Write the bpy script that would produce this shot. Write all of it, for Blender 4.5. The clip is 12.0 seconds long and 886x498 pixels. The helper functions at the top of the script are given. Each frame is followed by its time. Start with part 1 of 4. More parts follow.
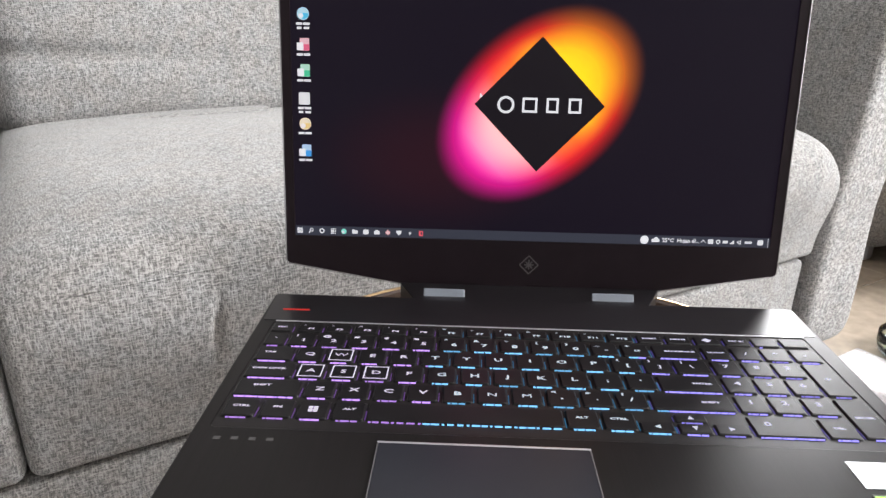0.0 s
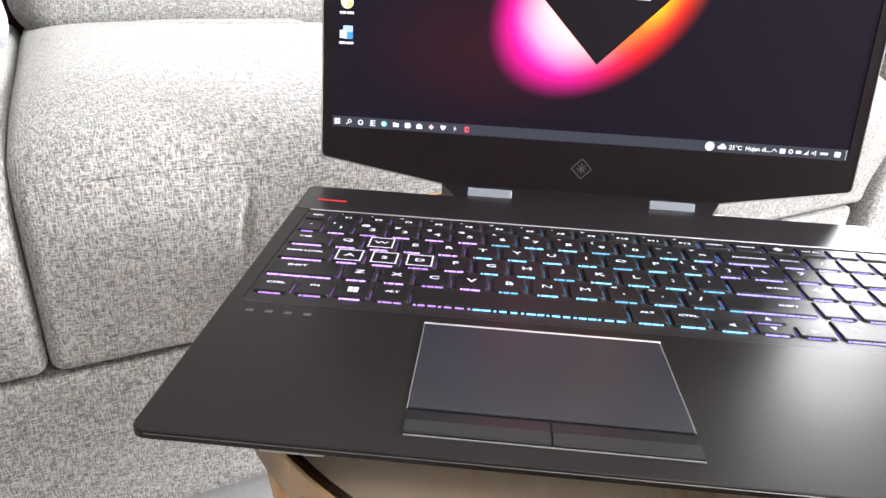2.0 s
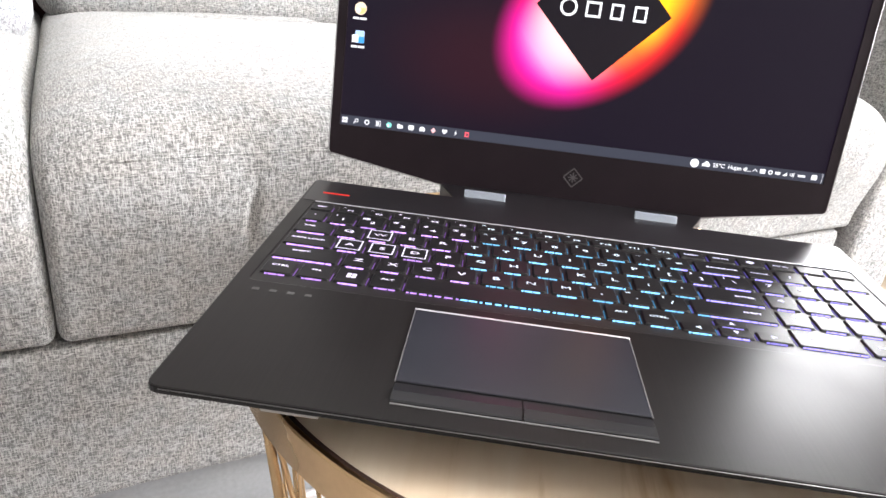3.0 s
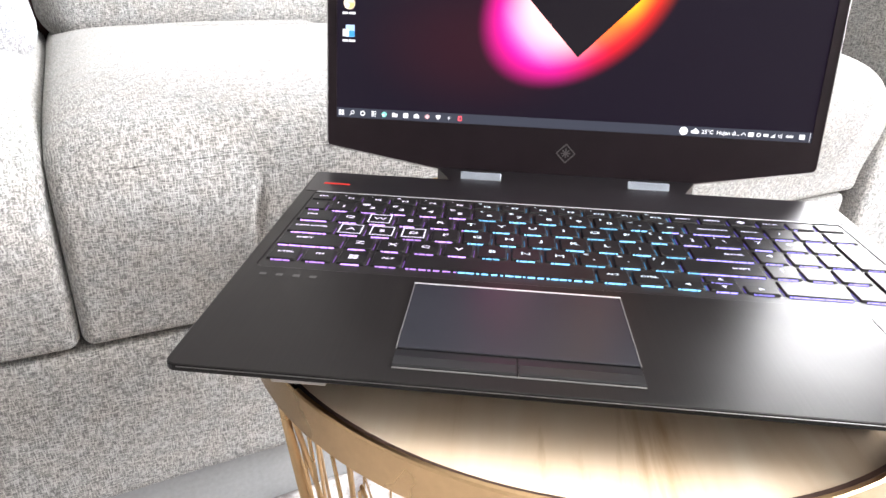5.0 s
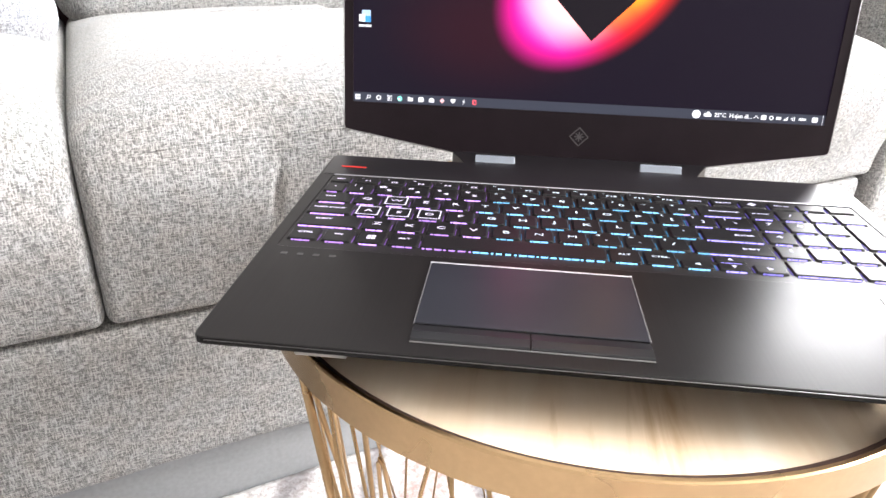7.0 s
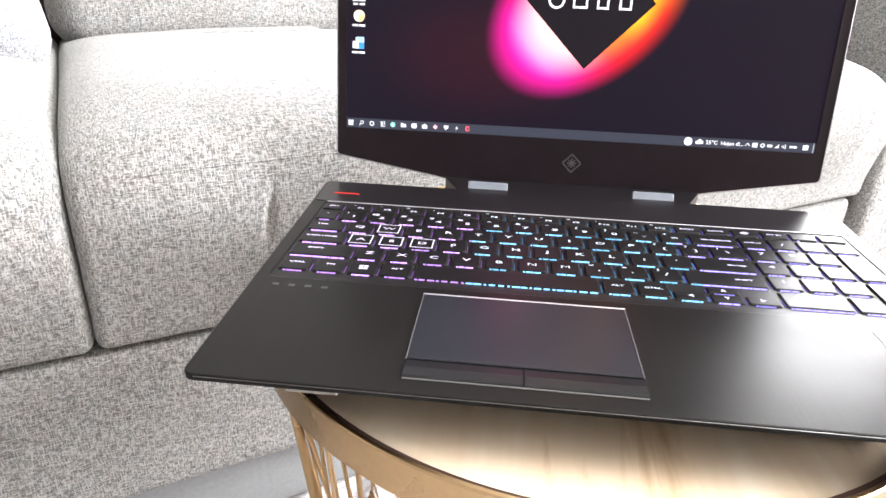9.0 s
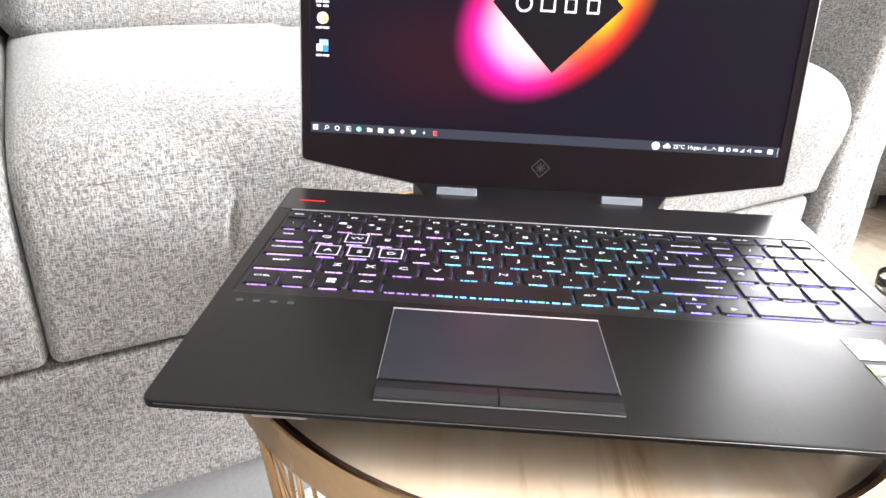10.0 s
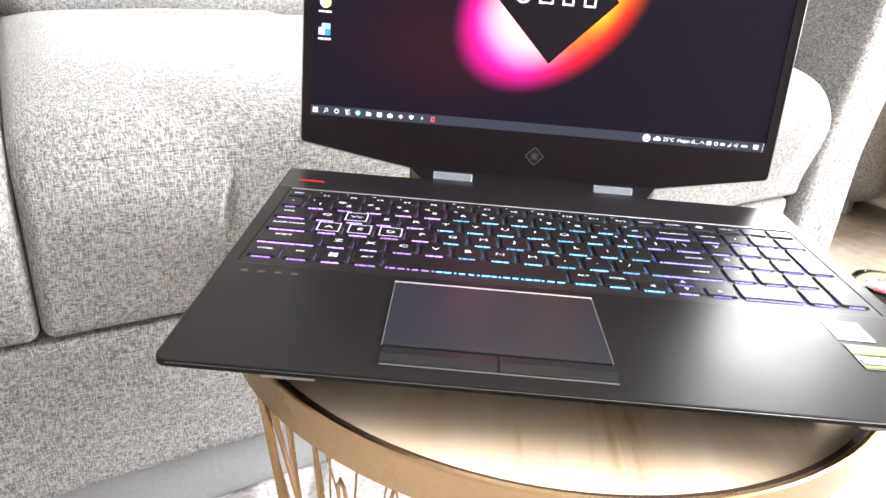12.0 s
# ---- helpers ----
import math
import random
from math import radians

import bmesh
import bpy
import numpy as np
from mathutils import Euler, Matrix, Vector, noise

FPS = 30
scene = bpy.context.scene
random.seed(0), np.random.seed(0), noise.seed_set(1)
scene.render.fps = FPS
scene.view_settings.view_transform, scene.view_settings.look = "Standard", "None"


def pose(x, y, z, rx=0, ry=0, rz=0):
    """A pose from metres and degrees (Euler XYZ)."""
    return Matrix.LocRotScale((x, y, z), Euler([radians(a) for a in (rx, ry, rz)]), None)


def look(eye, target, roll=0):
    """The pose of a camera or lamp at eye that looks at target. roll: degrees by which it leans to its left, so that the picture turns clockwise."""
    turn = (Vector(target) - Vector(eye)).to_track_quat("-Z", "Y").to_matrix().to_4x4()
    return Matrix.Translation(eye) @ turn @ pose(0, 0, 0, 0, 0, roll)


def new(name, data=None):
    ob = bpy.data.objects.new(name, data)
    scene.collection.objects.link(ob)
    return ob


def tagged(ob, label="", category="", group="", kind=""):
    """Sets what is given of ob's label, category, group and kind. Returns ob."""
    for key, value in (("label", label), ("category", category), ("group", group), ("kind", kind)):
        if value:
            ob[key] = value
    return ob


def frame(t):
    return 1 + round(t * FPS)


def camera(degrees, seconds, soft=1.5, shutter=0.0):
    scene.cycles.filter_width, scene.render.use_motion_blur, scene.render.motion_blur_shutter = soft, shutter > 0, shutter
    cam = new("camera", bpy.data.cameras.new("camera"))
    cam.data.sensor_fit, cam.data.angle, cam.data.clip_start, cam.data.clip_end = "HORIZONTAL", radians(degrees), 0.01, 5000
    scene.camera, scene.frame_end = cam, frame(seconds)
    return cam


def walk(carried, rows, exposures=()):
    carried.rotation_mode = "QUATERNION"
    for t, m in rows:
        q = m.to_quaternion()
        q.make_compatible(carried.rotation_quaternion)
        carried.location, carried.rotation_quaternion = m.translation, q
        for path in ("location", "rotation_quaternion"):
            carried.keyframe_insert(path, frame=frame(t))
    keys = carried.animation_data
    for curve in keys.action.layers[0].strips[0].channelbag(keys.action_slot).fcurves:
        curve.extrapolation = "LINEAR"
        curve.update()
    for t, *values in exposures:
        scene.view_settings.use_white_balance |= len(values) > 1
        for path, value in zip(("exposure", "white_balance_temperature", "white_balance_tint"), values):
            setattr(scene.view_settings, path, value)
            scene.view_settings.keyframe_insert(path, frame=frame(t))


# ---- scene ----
cam = camera(67.3, 12.0)
PATH = [
    (0, (-0.0480, -0.1825, 0.6144), (-0.0667, 0.3803, 0.4074), 0.99),
    (0.5, (-0.0512, -0.1816, 0.6045), (-0.0717, 0.3785, 0.3903), 1.44),
    (1, (-0.0609, -0.1724, 0.5840), (-0.0878, 0.3815, 0.3549), 2.89),
    (1.5, (-0.0586, -0.1653, 0.5725), (-0.0797, 0.3839, 0.3319), 3.30),
    (2, (-0.0650, -0.1680, 0.5668), (-0.0974, 0.3786, 0.3215), 3.07),
    (2.5, (-0.0660, -0.1634, 0.5627), (-0.1102, 0.3831, 0.3190), 3.93),
    (2.7, (-0.0646, -0.1738, 0.5658), (-0.0953, 0.3736, 0.3221), 6.72),
    (4.3, (-0.0440, -0.2253, 0.5911), (-0.0830, 0.3297, 0.3664), 1.97),
    (4.5, (-0.0467, -0.2225, 0.5841), (-0.0852, 0.3287, 0.3502), 2.28),
    (5, (-0.0493, -0.2104, 0.5708), (-0.0932, 0.3348, 0.3243), 2.08),
    (5.5, (-0.0472, -0.2110, 0.5665), (-0.0925, 0.3308, 0.3127), 0.95),
    (6, (-0.0506, -0.2116, 0.5601), (-0.1014, 0.3279, 0.3025), 0.65),
    (6.5, (-0.0483, -0.2122, 0.5612), (-0.0797, 0.3202, 0.2863), 2.83),
    (7, (-0.0497, -0.2205, 0.5721), (-0.1042, 0.3183, 0.3137), 1.65),
    (7.5, (-0.0497, -0.2341, 0.5876), (-0.1006, 0.3121, 0.3443), 1.84),
    (7.7, (-0.0511, -0.2364, 0.5883), (-0.0965, 0.3103, 0.3452), 2.09),
    (9.3, (-0.0494, -0.2053, 0.5772), (-0.0991, 0.3386, 0.3289), 1.96),
    (9.5, (-0.0469, -0.2001, 0.5768), (-0.0834, 0.3403, 0.3187), 1.27),
    (10, (-0.0537, -0.2051, 0.5836), (-0.0718, 0.3405, 0.3347), 2.69),
    (10.5, (-0.0527, -0.2111, 0.5822), (-0.0693, 0.3345, 0.3331), 3.11),
    (11, (-0.0517, -0.2129, 0.5830), (-0.0663, 0.3334, 0.3354), 3.36),
    (11.5, (-0.0554, -0.2157, 0.5818), (-0.0654, 0.3311, 0.3349), 3.86),
    (12, (-0.0628, -0.2201, 0.5775), (-0.0635, 0.3257, 0.3283), 4.92),
]
EXPOSURES = [(0, -0.72), (0.5, -0.46), (1.0, 0.0), (1.5, 0.03), (2.5, 0.03), (4.5, 0.17), (12, 0.17)]
walk(cam, [(t, look(eye, target, roll)) for t, eye, target, roll in PATH], EXPOSURES)

# ---------------------------------------------------------------- light
world = bpy.data.worlds.new("sky")
scene.world = world
world.use_nodes = True
wn = world.node_tree.nodes
sky = wn.new("ShaderNodeTexSky")
sky.sky_type = "NISHITA"
sky.sun_disc = False
sky.sun_elevation = radians(38)
sky.sun_rotation = radians(70)
world.node_tree.links.new(sky.outputs["Color"], wn["Background"].inputs["Color"])
wn["Background"].inputs["Strength"].default_value = 0.15

# the sofa's own axes: along its front, and back into it
GAP = Vector((-0.381, 0.229, 0.0))
SOFA_TURN = 33.4
SOFA = Matrix.Translation(GAP) @ Matrix.Rotation(radians(SOFA_TURN), 4, "Z")


def uvz(u, v, z):
    return SOFA @ Vector((u, v, z))


def area_lamp(name, u, v, z, width, height, watts, colour, turn):
    data = bpy.data.lights.new(name, "AREA")
    data.shape, data.size, data.size_y, data.energy, data.color = "RECTANGLE", width, height, watts, colour
    ob = new(name, data)
    ob.matrix_world = SOFA @ pose(u, v, z, 90, 0, turn)
    return ob


WINDOW_U = 2.45
area_lamp("window_daylight", WINDOW_U - 0.03, -1.56, 1.80, 2.1, 1.45, 575.0, (0.985, 0.975, 0.992), 90)
area_lamp("window_daylight", WINDOW_U - 0.03, 1.02, 1.06, 1.08, 1.36, 185.0, (0.985, 0.975, 0.992), 90)


# ---------------------------------------------------------------- helpers
def mesh_from(verts, faces, smooth=False):
    me = bpy.data.meshes.new("mesh")
    me.from_pydata([tuple(v) for v in verts], [], [tuple(f) for f in faces])
    me.update()
    if smooth:
        me.polygons.foreach_set("use_smooth", [True] * len(me.polygons))
    return me


def done(bm, smooth=False):
    me = bpy.data.meshes.new("mesh")
    bmesh.ops.recalc_face_normals(bm, faces=bm.faces)
    bm.to_mesh(me)
    bm.free()
    if smooth:
        me.polygons.foreach_set("use_smooth", [True] * len(me.polygons))
    return me


def part(name, shape, material, parent=None, label="", at=None):
    me = done(shape) if isinstance(shape, bmesh.types.BMesh) else shape
    if material and not me.materials:
        me.materials.append(material)
    ob = new(name, me)
    if parent:
        ob.parent = parent
    if at is not None:
        ob.matrix_basis = at
    if label:
        tagged(ob, label)
    return ob


def thing(name, label, category, at=None, group="", kind=""):
    ob = new(name)
    ob.empty_display_size = 0.05
    if at is not None:
        ob.matrix_world = at
    return tagged(ob, label, category, group, kind)


def box(x0, x1, y0, y1, z0, z1, bevel=0.0, segments=2):
    bm = bmesh.new()
    bmesh.ops.create_cube(bm, size=1.0)
    for v in bm.verts:
        v.co = ((x0 + x1) / 2 + v.co.x * (x1 - x0), (y0 + y1) / 2 + v.co.y * (y1 - y0), (z0 + z1) / 2 + v.co.z * (z1 - z0))
    if bevel:
        bmesh.ops.bevel(bm, geom=bm.edges[:], offset=bevel, segments=segments, affect="EDGES", profile=0.5)
    return bm


def prism(outline, z0, z1, bevel=0.0, segments=2):
    """An upright slab over a flat outline, with its upper and lower edges rounded."""
    bm = bmesh.new()
    low = bm.faces.new([bm.verts.new((x, y, z0)) for x, y in outline])
    made = bmesh.ops.extrude_face_region(bm, geom=[low])
    for v in made["geom"]:
        if isinstance(v, bmesh.types.BMVert):
            v.co.z = z1
    bmesh.ops.recalc_face_normals(bm, faces=bm.faces)
    if bevel:
        rim = [e for e in bm.edges if abs(e.verts[0].co.z - e.verts[1].co.z) < 1e-7]
        bmesh.ops.bevel(bm, geom=rim, offset=bevel, segments=segments, affect="EDGES", profile=0.5)
    return bm


def rounded(corners, radius, steps=5):
    """A flat outline with its corners rounded."""
    out, n = [], len(corners)
    for i in range(n):
        p, a, b = Vector(corners[i]), Vector(corners[i - 1]), Vector(corners[(i + 1) % n])
        r = radius[i] if isinstance(radius, (list, tuple)) else radius
        da, db = (a - p).normalized(), (b - p).normalized()
        for k in range(steps + 1):
            f = k / steps
            out.append(tuple(p + da * r * (1 - f) ** 2 + db * r * f ** 2))
    return out


def tube(points, radius, sides=10, closed=False):
    """A round bar along a line of points."""
    pts = [Vector(p) for p in points]
    n = len(pts)
    verts, faces = [], []
    for i, p in enumerate(pts):
        a = pts[i - 1] if (closed or i > 0) else p
        b = pts[(i + 1) % n] if (closed or i < n - 1) else p
        d = (b - a).normalized()
        ref = Vector((0, 0, 1)) if abs(d.z) < 0.9 else Vector((1, 0, 0))
        s = d.cross(ref).normalized()
        w = s.cross(d)
        for k in range(sides):
            t = 2 * math.pi * k / sides
            verts.append(p + radius * (math.cos(t) * s + math.sin(t) * w))
    for i in range(n if closed else n - 1):
        j = (i + 1) % n
        for k in range(sides):
            m = (k + 1) % sides
            faces.append((i * sides + k, i * sides + m, j * sides + m, j * sides + k))
    if not closed:
        faces.append(tuple(range(sides)))
        faces.append(tuple(range((n - 1) * sides, n * sides)))
    bm = bmesh.new()
    vs = [bm.verts.new(v) for v in verts]
    for f in faces:
        bm.faces.new([vs[i] for i in f])
    return done(bm, True)


def soft_box(x0, x1, y0, y1, z0, z1, radius, cells, shape=None):
    """A padded block: a box of fine cells with wide round edges; shape(p, q) moves its points, q in -1..1."""
    lo, hi = np.array((x0, y0, z0)), np.array((x1, y1, z1))
    mid, half = (lo + hi) / 2, (hi - lo) / 2
    rad = np.minimum(radius, half * 0.98)
    bm = bmesh.new()
    for axis in range(3):
        for side in (-1, 1):
            a, b = [i for i in range(3) if i != axis]
            na, nb = cells[a], cells[b]
            grid = []
            for i in range(na + 1):
                row = []
                for j in range(nb + 1):
                    q = np.zeros(3)
                    q[axis], q[a], q[b] = side, math.sin((i / na - 0.5) * math.pi * 0.92) / math.sin(0.46 * math.pi), math.sin((j / nb - 0.5) * math.pi * 0.92) / math.sin(0.46 * math.pi)
                    p = q * half
                    core = np.clip(p, -(half - rad), half - rad)
                    d = (p - core) / rad
                    ln = np.linalg.norm(d)
                    if ln > 1e-9:
                        big = np.abs(d).max()
                        p = core + d / ln * big * rad
                    p = p + mid
                    if shape:
                        p = shape(p, q)
                    row.append(bm.verts.new(p))
                grid.append(row)
            for i in range(na):
                for j in range(nb):
                    bm.faces.new((grid[i][j], grid[i + 1][j], grid[i + 1][j + 1], grid[i][j + 1]))
    bmesh.ops.remove_doubles(bm, verts=bm.verts[:], dist=1e-5)
    return done(bm, True)


def words(text, size, thick=0.0, extra=1.0):
    """The flat mesh of some writing in the built-in font, centred on its origin."""
    curve = bpy.data.curves.new("writing", "FONT")
    curve.body, curve.size, curve.align_x, curve.align_y, curve.resolution_u = text, size, "CENTER", "CENTER", 2
    curve.offset = thick
    ob = new("writing", curve)
    bpy.context.view_layer.update()
    me = bpy.data.meshes.new_from_object(ob.evaluated_get(bpy.context.evaluated_depsgraph_get()))
    bpy.data.objects.remove(ob)
    bpy.data.curves.remove(curve)
    for v in me.vertices:
        v.co.x *= extra
    return me


# ---------------------------------------------------------------- materials
def material(name):
    m = bpy.data.materials.new(name)
    m.use_nodes = True
    nt = m.node_tree
    return m, nt, nt.nodes, nt.links, nt.nodes["Principled BSDF"]


def ramp(nodes, stops):
    r = nodes.new("ShaderNodeValToRGB")
    while len(r.color_ramp.elements) < len(stops):
        r.color_ramp.elements.new(0.5)
    for e, (p, c) in zip(r.color_ramp.elements, stops):
        e.position = p
        e.color = (*c, 1) if len(c) == 3 else c
    return r


def plain(name, colour, rough=0.5, metal=0.0, grain=0.0, grain_scale=400.0, bump=0.0, spec=0.5):
    m, nt, n, l, p = material(name)
    p.inputs["Base Color"].default_value = (*colour, 1)
    p.inputs["Roughness"].default_value = rough
    p.inputs["Metallic"].default_value = metal
    p.inputs["Specular IOR Level"].default_value = spec
    if grain or bump:
        tc = n.new("ShaderNodeTexCoord")
        fine = n.new("ShaderNodeTexNoise")
        fine.inputs["Scale"].default_value, fine.inputs["Detail"].default_value = grain_scale, 6
        l.new(tc.outputs["Object"], fine.inputs["Vector"])
        wide = n.new("ShaderNodeTexNoise")
        wide.inputs["Scale"].default_value, wide.inputs["Detail"].default_value = grain_scale / 25, 4
        l.new(tc.outputs["Object"], wide.inputs["Vector"])
        add = n.new("ShaderNodeMath")
        add.operation = "ADD"
        l.new(fine.outputs["Fac"], add.inputs[0])
        l.new(wide.outputs["Fac"], add.inputs[1])
        lo, hi = [tuple(max(0.0, c * (1 + s * grain)) for c in colour) for s in (-1, 1)]
        r = ramp(n, [(0.35, lo), (0.65, hi)])
        half = n.new("ShaderNodeMath")
        half.operation, half.inputs[1].default_value = "MULTIPLY", 0.5
        l.new(add.outputs[0], half.inputs[0])
        l.new(half.outputs[0], r.inputs["Fac"])
        l.new(r.outputs["Color"], p.inputs["Base Color"])
        rr = n.new("ShaderNodeMapRange")
        rr.inputs["To Min"].default_value, rr.inputs["To Max"].default_value = rough * 0.85, min(1.0, rough * 1.15)
        l.new(wide.outputs["Fac"], rr.inputs["Value"])
        l.new(rr.outputs["Result"], p.inputs["Roughness"])
        if bump:
            b = n.new("ShaderNodeBump")
            b.inputs["Strength"].default_value, b.inputs["Distance"].default_value = bump, 0.0006
            l.new(fine.outputs["Fac"], b.inputs["Height"])
            l.new(b.outputs["Normal"], p.inputs["Normal"])
    return m


def glow(name, colour, strength):
    m, nt, n, l, p = material(name)
    p.inputs["Base Color"].default_value = (0.005, 0.005, 0.005, 1)
    p.inputs["Specular IOR Level"].default_value = 0.1
    p.inputs["Emission Color"].default_value = (*colour, 1)
    p.inputs["Emission Strength"].default_value = strength
    return m


def woven(name, dark, light, across="X"):
    """Heather upholstery: slubby light threads along and across a darker ground, uneven in tone."""
    m, nt, n, l, p = material(name)
    tc = n.new("ShaderNodeTexCoord")

    def threads(stretch, offset):
        mp = n.new("ShaderNodeMapping")
        mp.inputs["Scale"].default_value = stretch
        mp.inputs["Location"].default_value = (offset, offset * 0.7, offset * 1.3)
        l.new(tc.outputs["Object"], mp.inputs["Vector"])
        t = n.new("ShaderNodeTexNoise")
        t.inputs["Scale"].default_value, t.inputs["Detail"].default_value, t.inputs["Roughness"].default_value = 1.0, 1.4, 0.55
        t.inputs["Distortion"].default_value = 0.25
        l.new(mp.outputs["Vector"], t.inputs["Vector"])
        return t.outputs["Fac"]

    def math_node(op, a, b):
        k = n.new("ShaderNodeMath")
        k.operation = op
        for i, v in enumerate((a, b)):
            if isinstance(v, float):
                k.inputs[i].default_value = v
            else:
                l.new(v, k.inputs[i])
        return k.outputs[0]
    fine, long = 900.0, 185.0
    if across == "X":
        warp, weft = threads((fine, long, long), 3.0), threads((long, fine, fine), 7.0)
    else:
        warp, weft = threads((long, fine, long), 3.0), threads((long, long, fine), 7.0)
    top = math_node("MAXIMUM", warp, weft)
    low = math_node("MINIMUM", warp, weft)
    cloth = math_node("ADD", math_node("MULTIPLY", top, 0.68), math_node("MULTIPLY", low, 0.32))
    speck = n.new("ShaderNodeTexNoise")
    speck.inputs["Scale"].default_value, speck.inputs["Detail"].default_value = 1100.0, 2.0
    l.new(tc.outputs["Object"], speck.inputs["Vector"])
    wide = n.new("ShaderNodeTexNoise")
    wide.inputs["Scale"].default_value, wide.inputs["Detail"].default_value = 7.0, 5.0
    l.new(tc.outputs["Object"], wide.inputs["Vector"])
    tone = math_node("ADD", cloth, math_node("ADD", math_node("MULTIPLY", wide.outputs["Fac"], 0.07), math_node("MULTIPLY", speck.outputs["Fac"], 0.10)))
    mid = tuple(a * 0.55 + b * 0.45 for a, b in zip(dark, light))
    r = ramp(n, [(0.48, dark), (0.595, mid), (0.71, light)])
    l.new(tone, r.inputs["Fac"])
    hue = n.new("ShaderNodeTexNoise")
    hue.inputs["Scale"].default_value, hue.inputs["Detail"].default_value = 45.0, 6.0
    l.new(tc.outputs["Object"], hue.inputs["Vector"])
    tint = ramp(n, [(0.38, (0.975, 0.995, 1.0)), (0.62, (1.0, 0.985, 0.962))])
    l.new(hue.outputs["Fac"], tint.inputs["Fac"])
    mul = n.new("ShaderNodeMix")
    mul.data_type, mul.blend_type = "RGBA", "MULTIPLY"
    mul.inputs[0].default_value = 1.0
    l.new(r.outputs["Color"], mul.inputs[6])
    l.new(tint.outputs["Color"], mul.inputs[7])
    l.new(mul.outputs[2], p.inputs["Base Color"])
    p.inputs["Roughness"].default_value = 0.92
    p.inputs["Specular IOR Level"].default_value = 0.15
    p.inputs["Sheen Weight"].default_value = 0.15
    b = n.new("ShaderNodeBump")
    b.inputs["Strength"].default_value, b.inputs["Distance"].default_value = 0.6, 0.0014
    l.new(tone, b.inputs["Height"])
    l.new(b.outputs["Normal"], p.inputs["Normal"])
    return m


def brushed(name, colour, rough, metal, stretch=(6, 900, 900), bump=0.06, spec=0.5):
    """Metal or lacquer drawn out in fine lines along x."""
    m, nt, n, l, p = material(name)
    tc = n.new("ShaderNodeTexCoord")
    mp = n.new("ShaderNodeMapping")
    mp.inputs["Scale"].default_value = stretch
    l.new(tc.outputs["Object"], mp.inputs["Vector"])
    t = n.new("ShaderNodeTexNoise")
    t.inputs["Scale"].default_value, t.inputs["Detail"].default_value = 1.0, 4.0
    l.new(mp.outputs["Vector"], t.inputs["Vector"])
    smear = n.new("ShaderNodeTexNoise")
    smear.inputs["Scale"].default_value, smear.inputs["Detail"].default_value = 22.0, 5.0
    l.new(tc.outputs["Object"], smear.inputs["Vector"])
    r = ramp(n, [(0.3, tuple(c * 0.8 for c in colour)), (0.7, tuple(c * 1.2 for c in colour))])
    l.new(t.outputs["Fac"], r.inputs["Fac"])
    l.new(r.outputs["Color"], p.inputs["Base Color"])
    rr = n.new("ShaderNodeMapRange")
    rr.inputs["From Min"].default_value, rr.inputs["From Max"].default_value = 0.3, 0.7
    rr.inputs["To Min"].default_value, rr.inputs["To Max"].default_value = rough * 0.88, rough * 1.12
    l.new(smear.outputs["Fac"], rr.inputs["Value"])
    l.new(rr.outputs["Result"], p.inputs["Roughness"])
    p.inputs["Metallic"].default_value = metal
    p.inputs["Specular IOR Level"].default_value = spec
    b = n.new("ShaderNodeBump")
    b.inputs["Strength"].default_value, b.inputs["Distance"].default_value = bump, 0.0003
    l.new(t.outputs["Fac"], b.inputs["Height"])
    l.new(b.outputs["Normal"], p.inputs["Normal"])
    return m


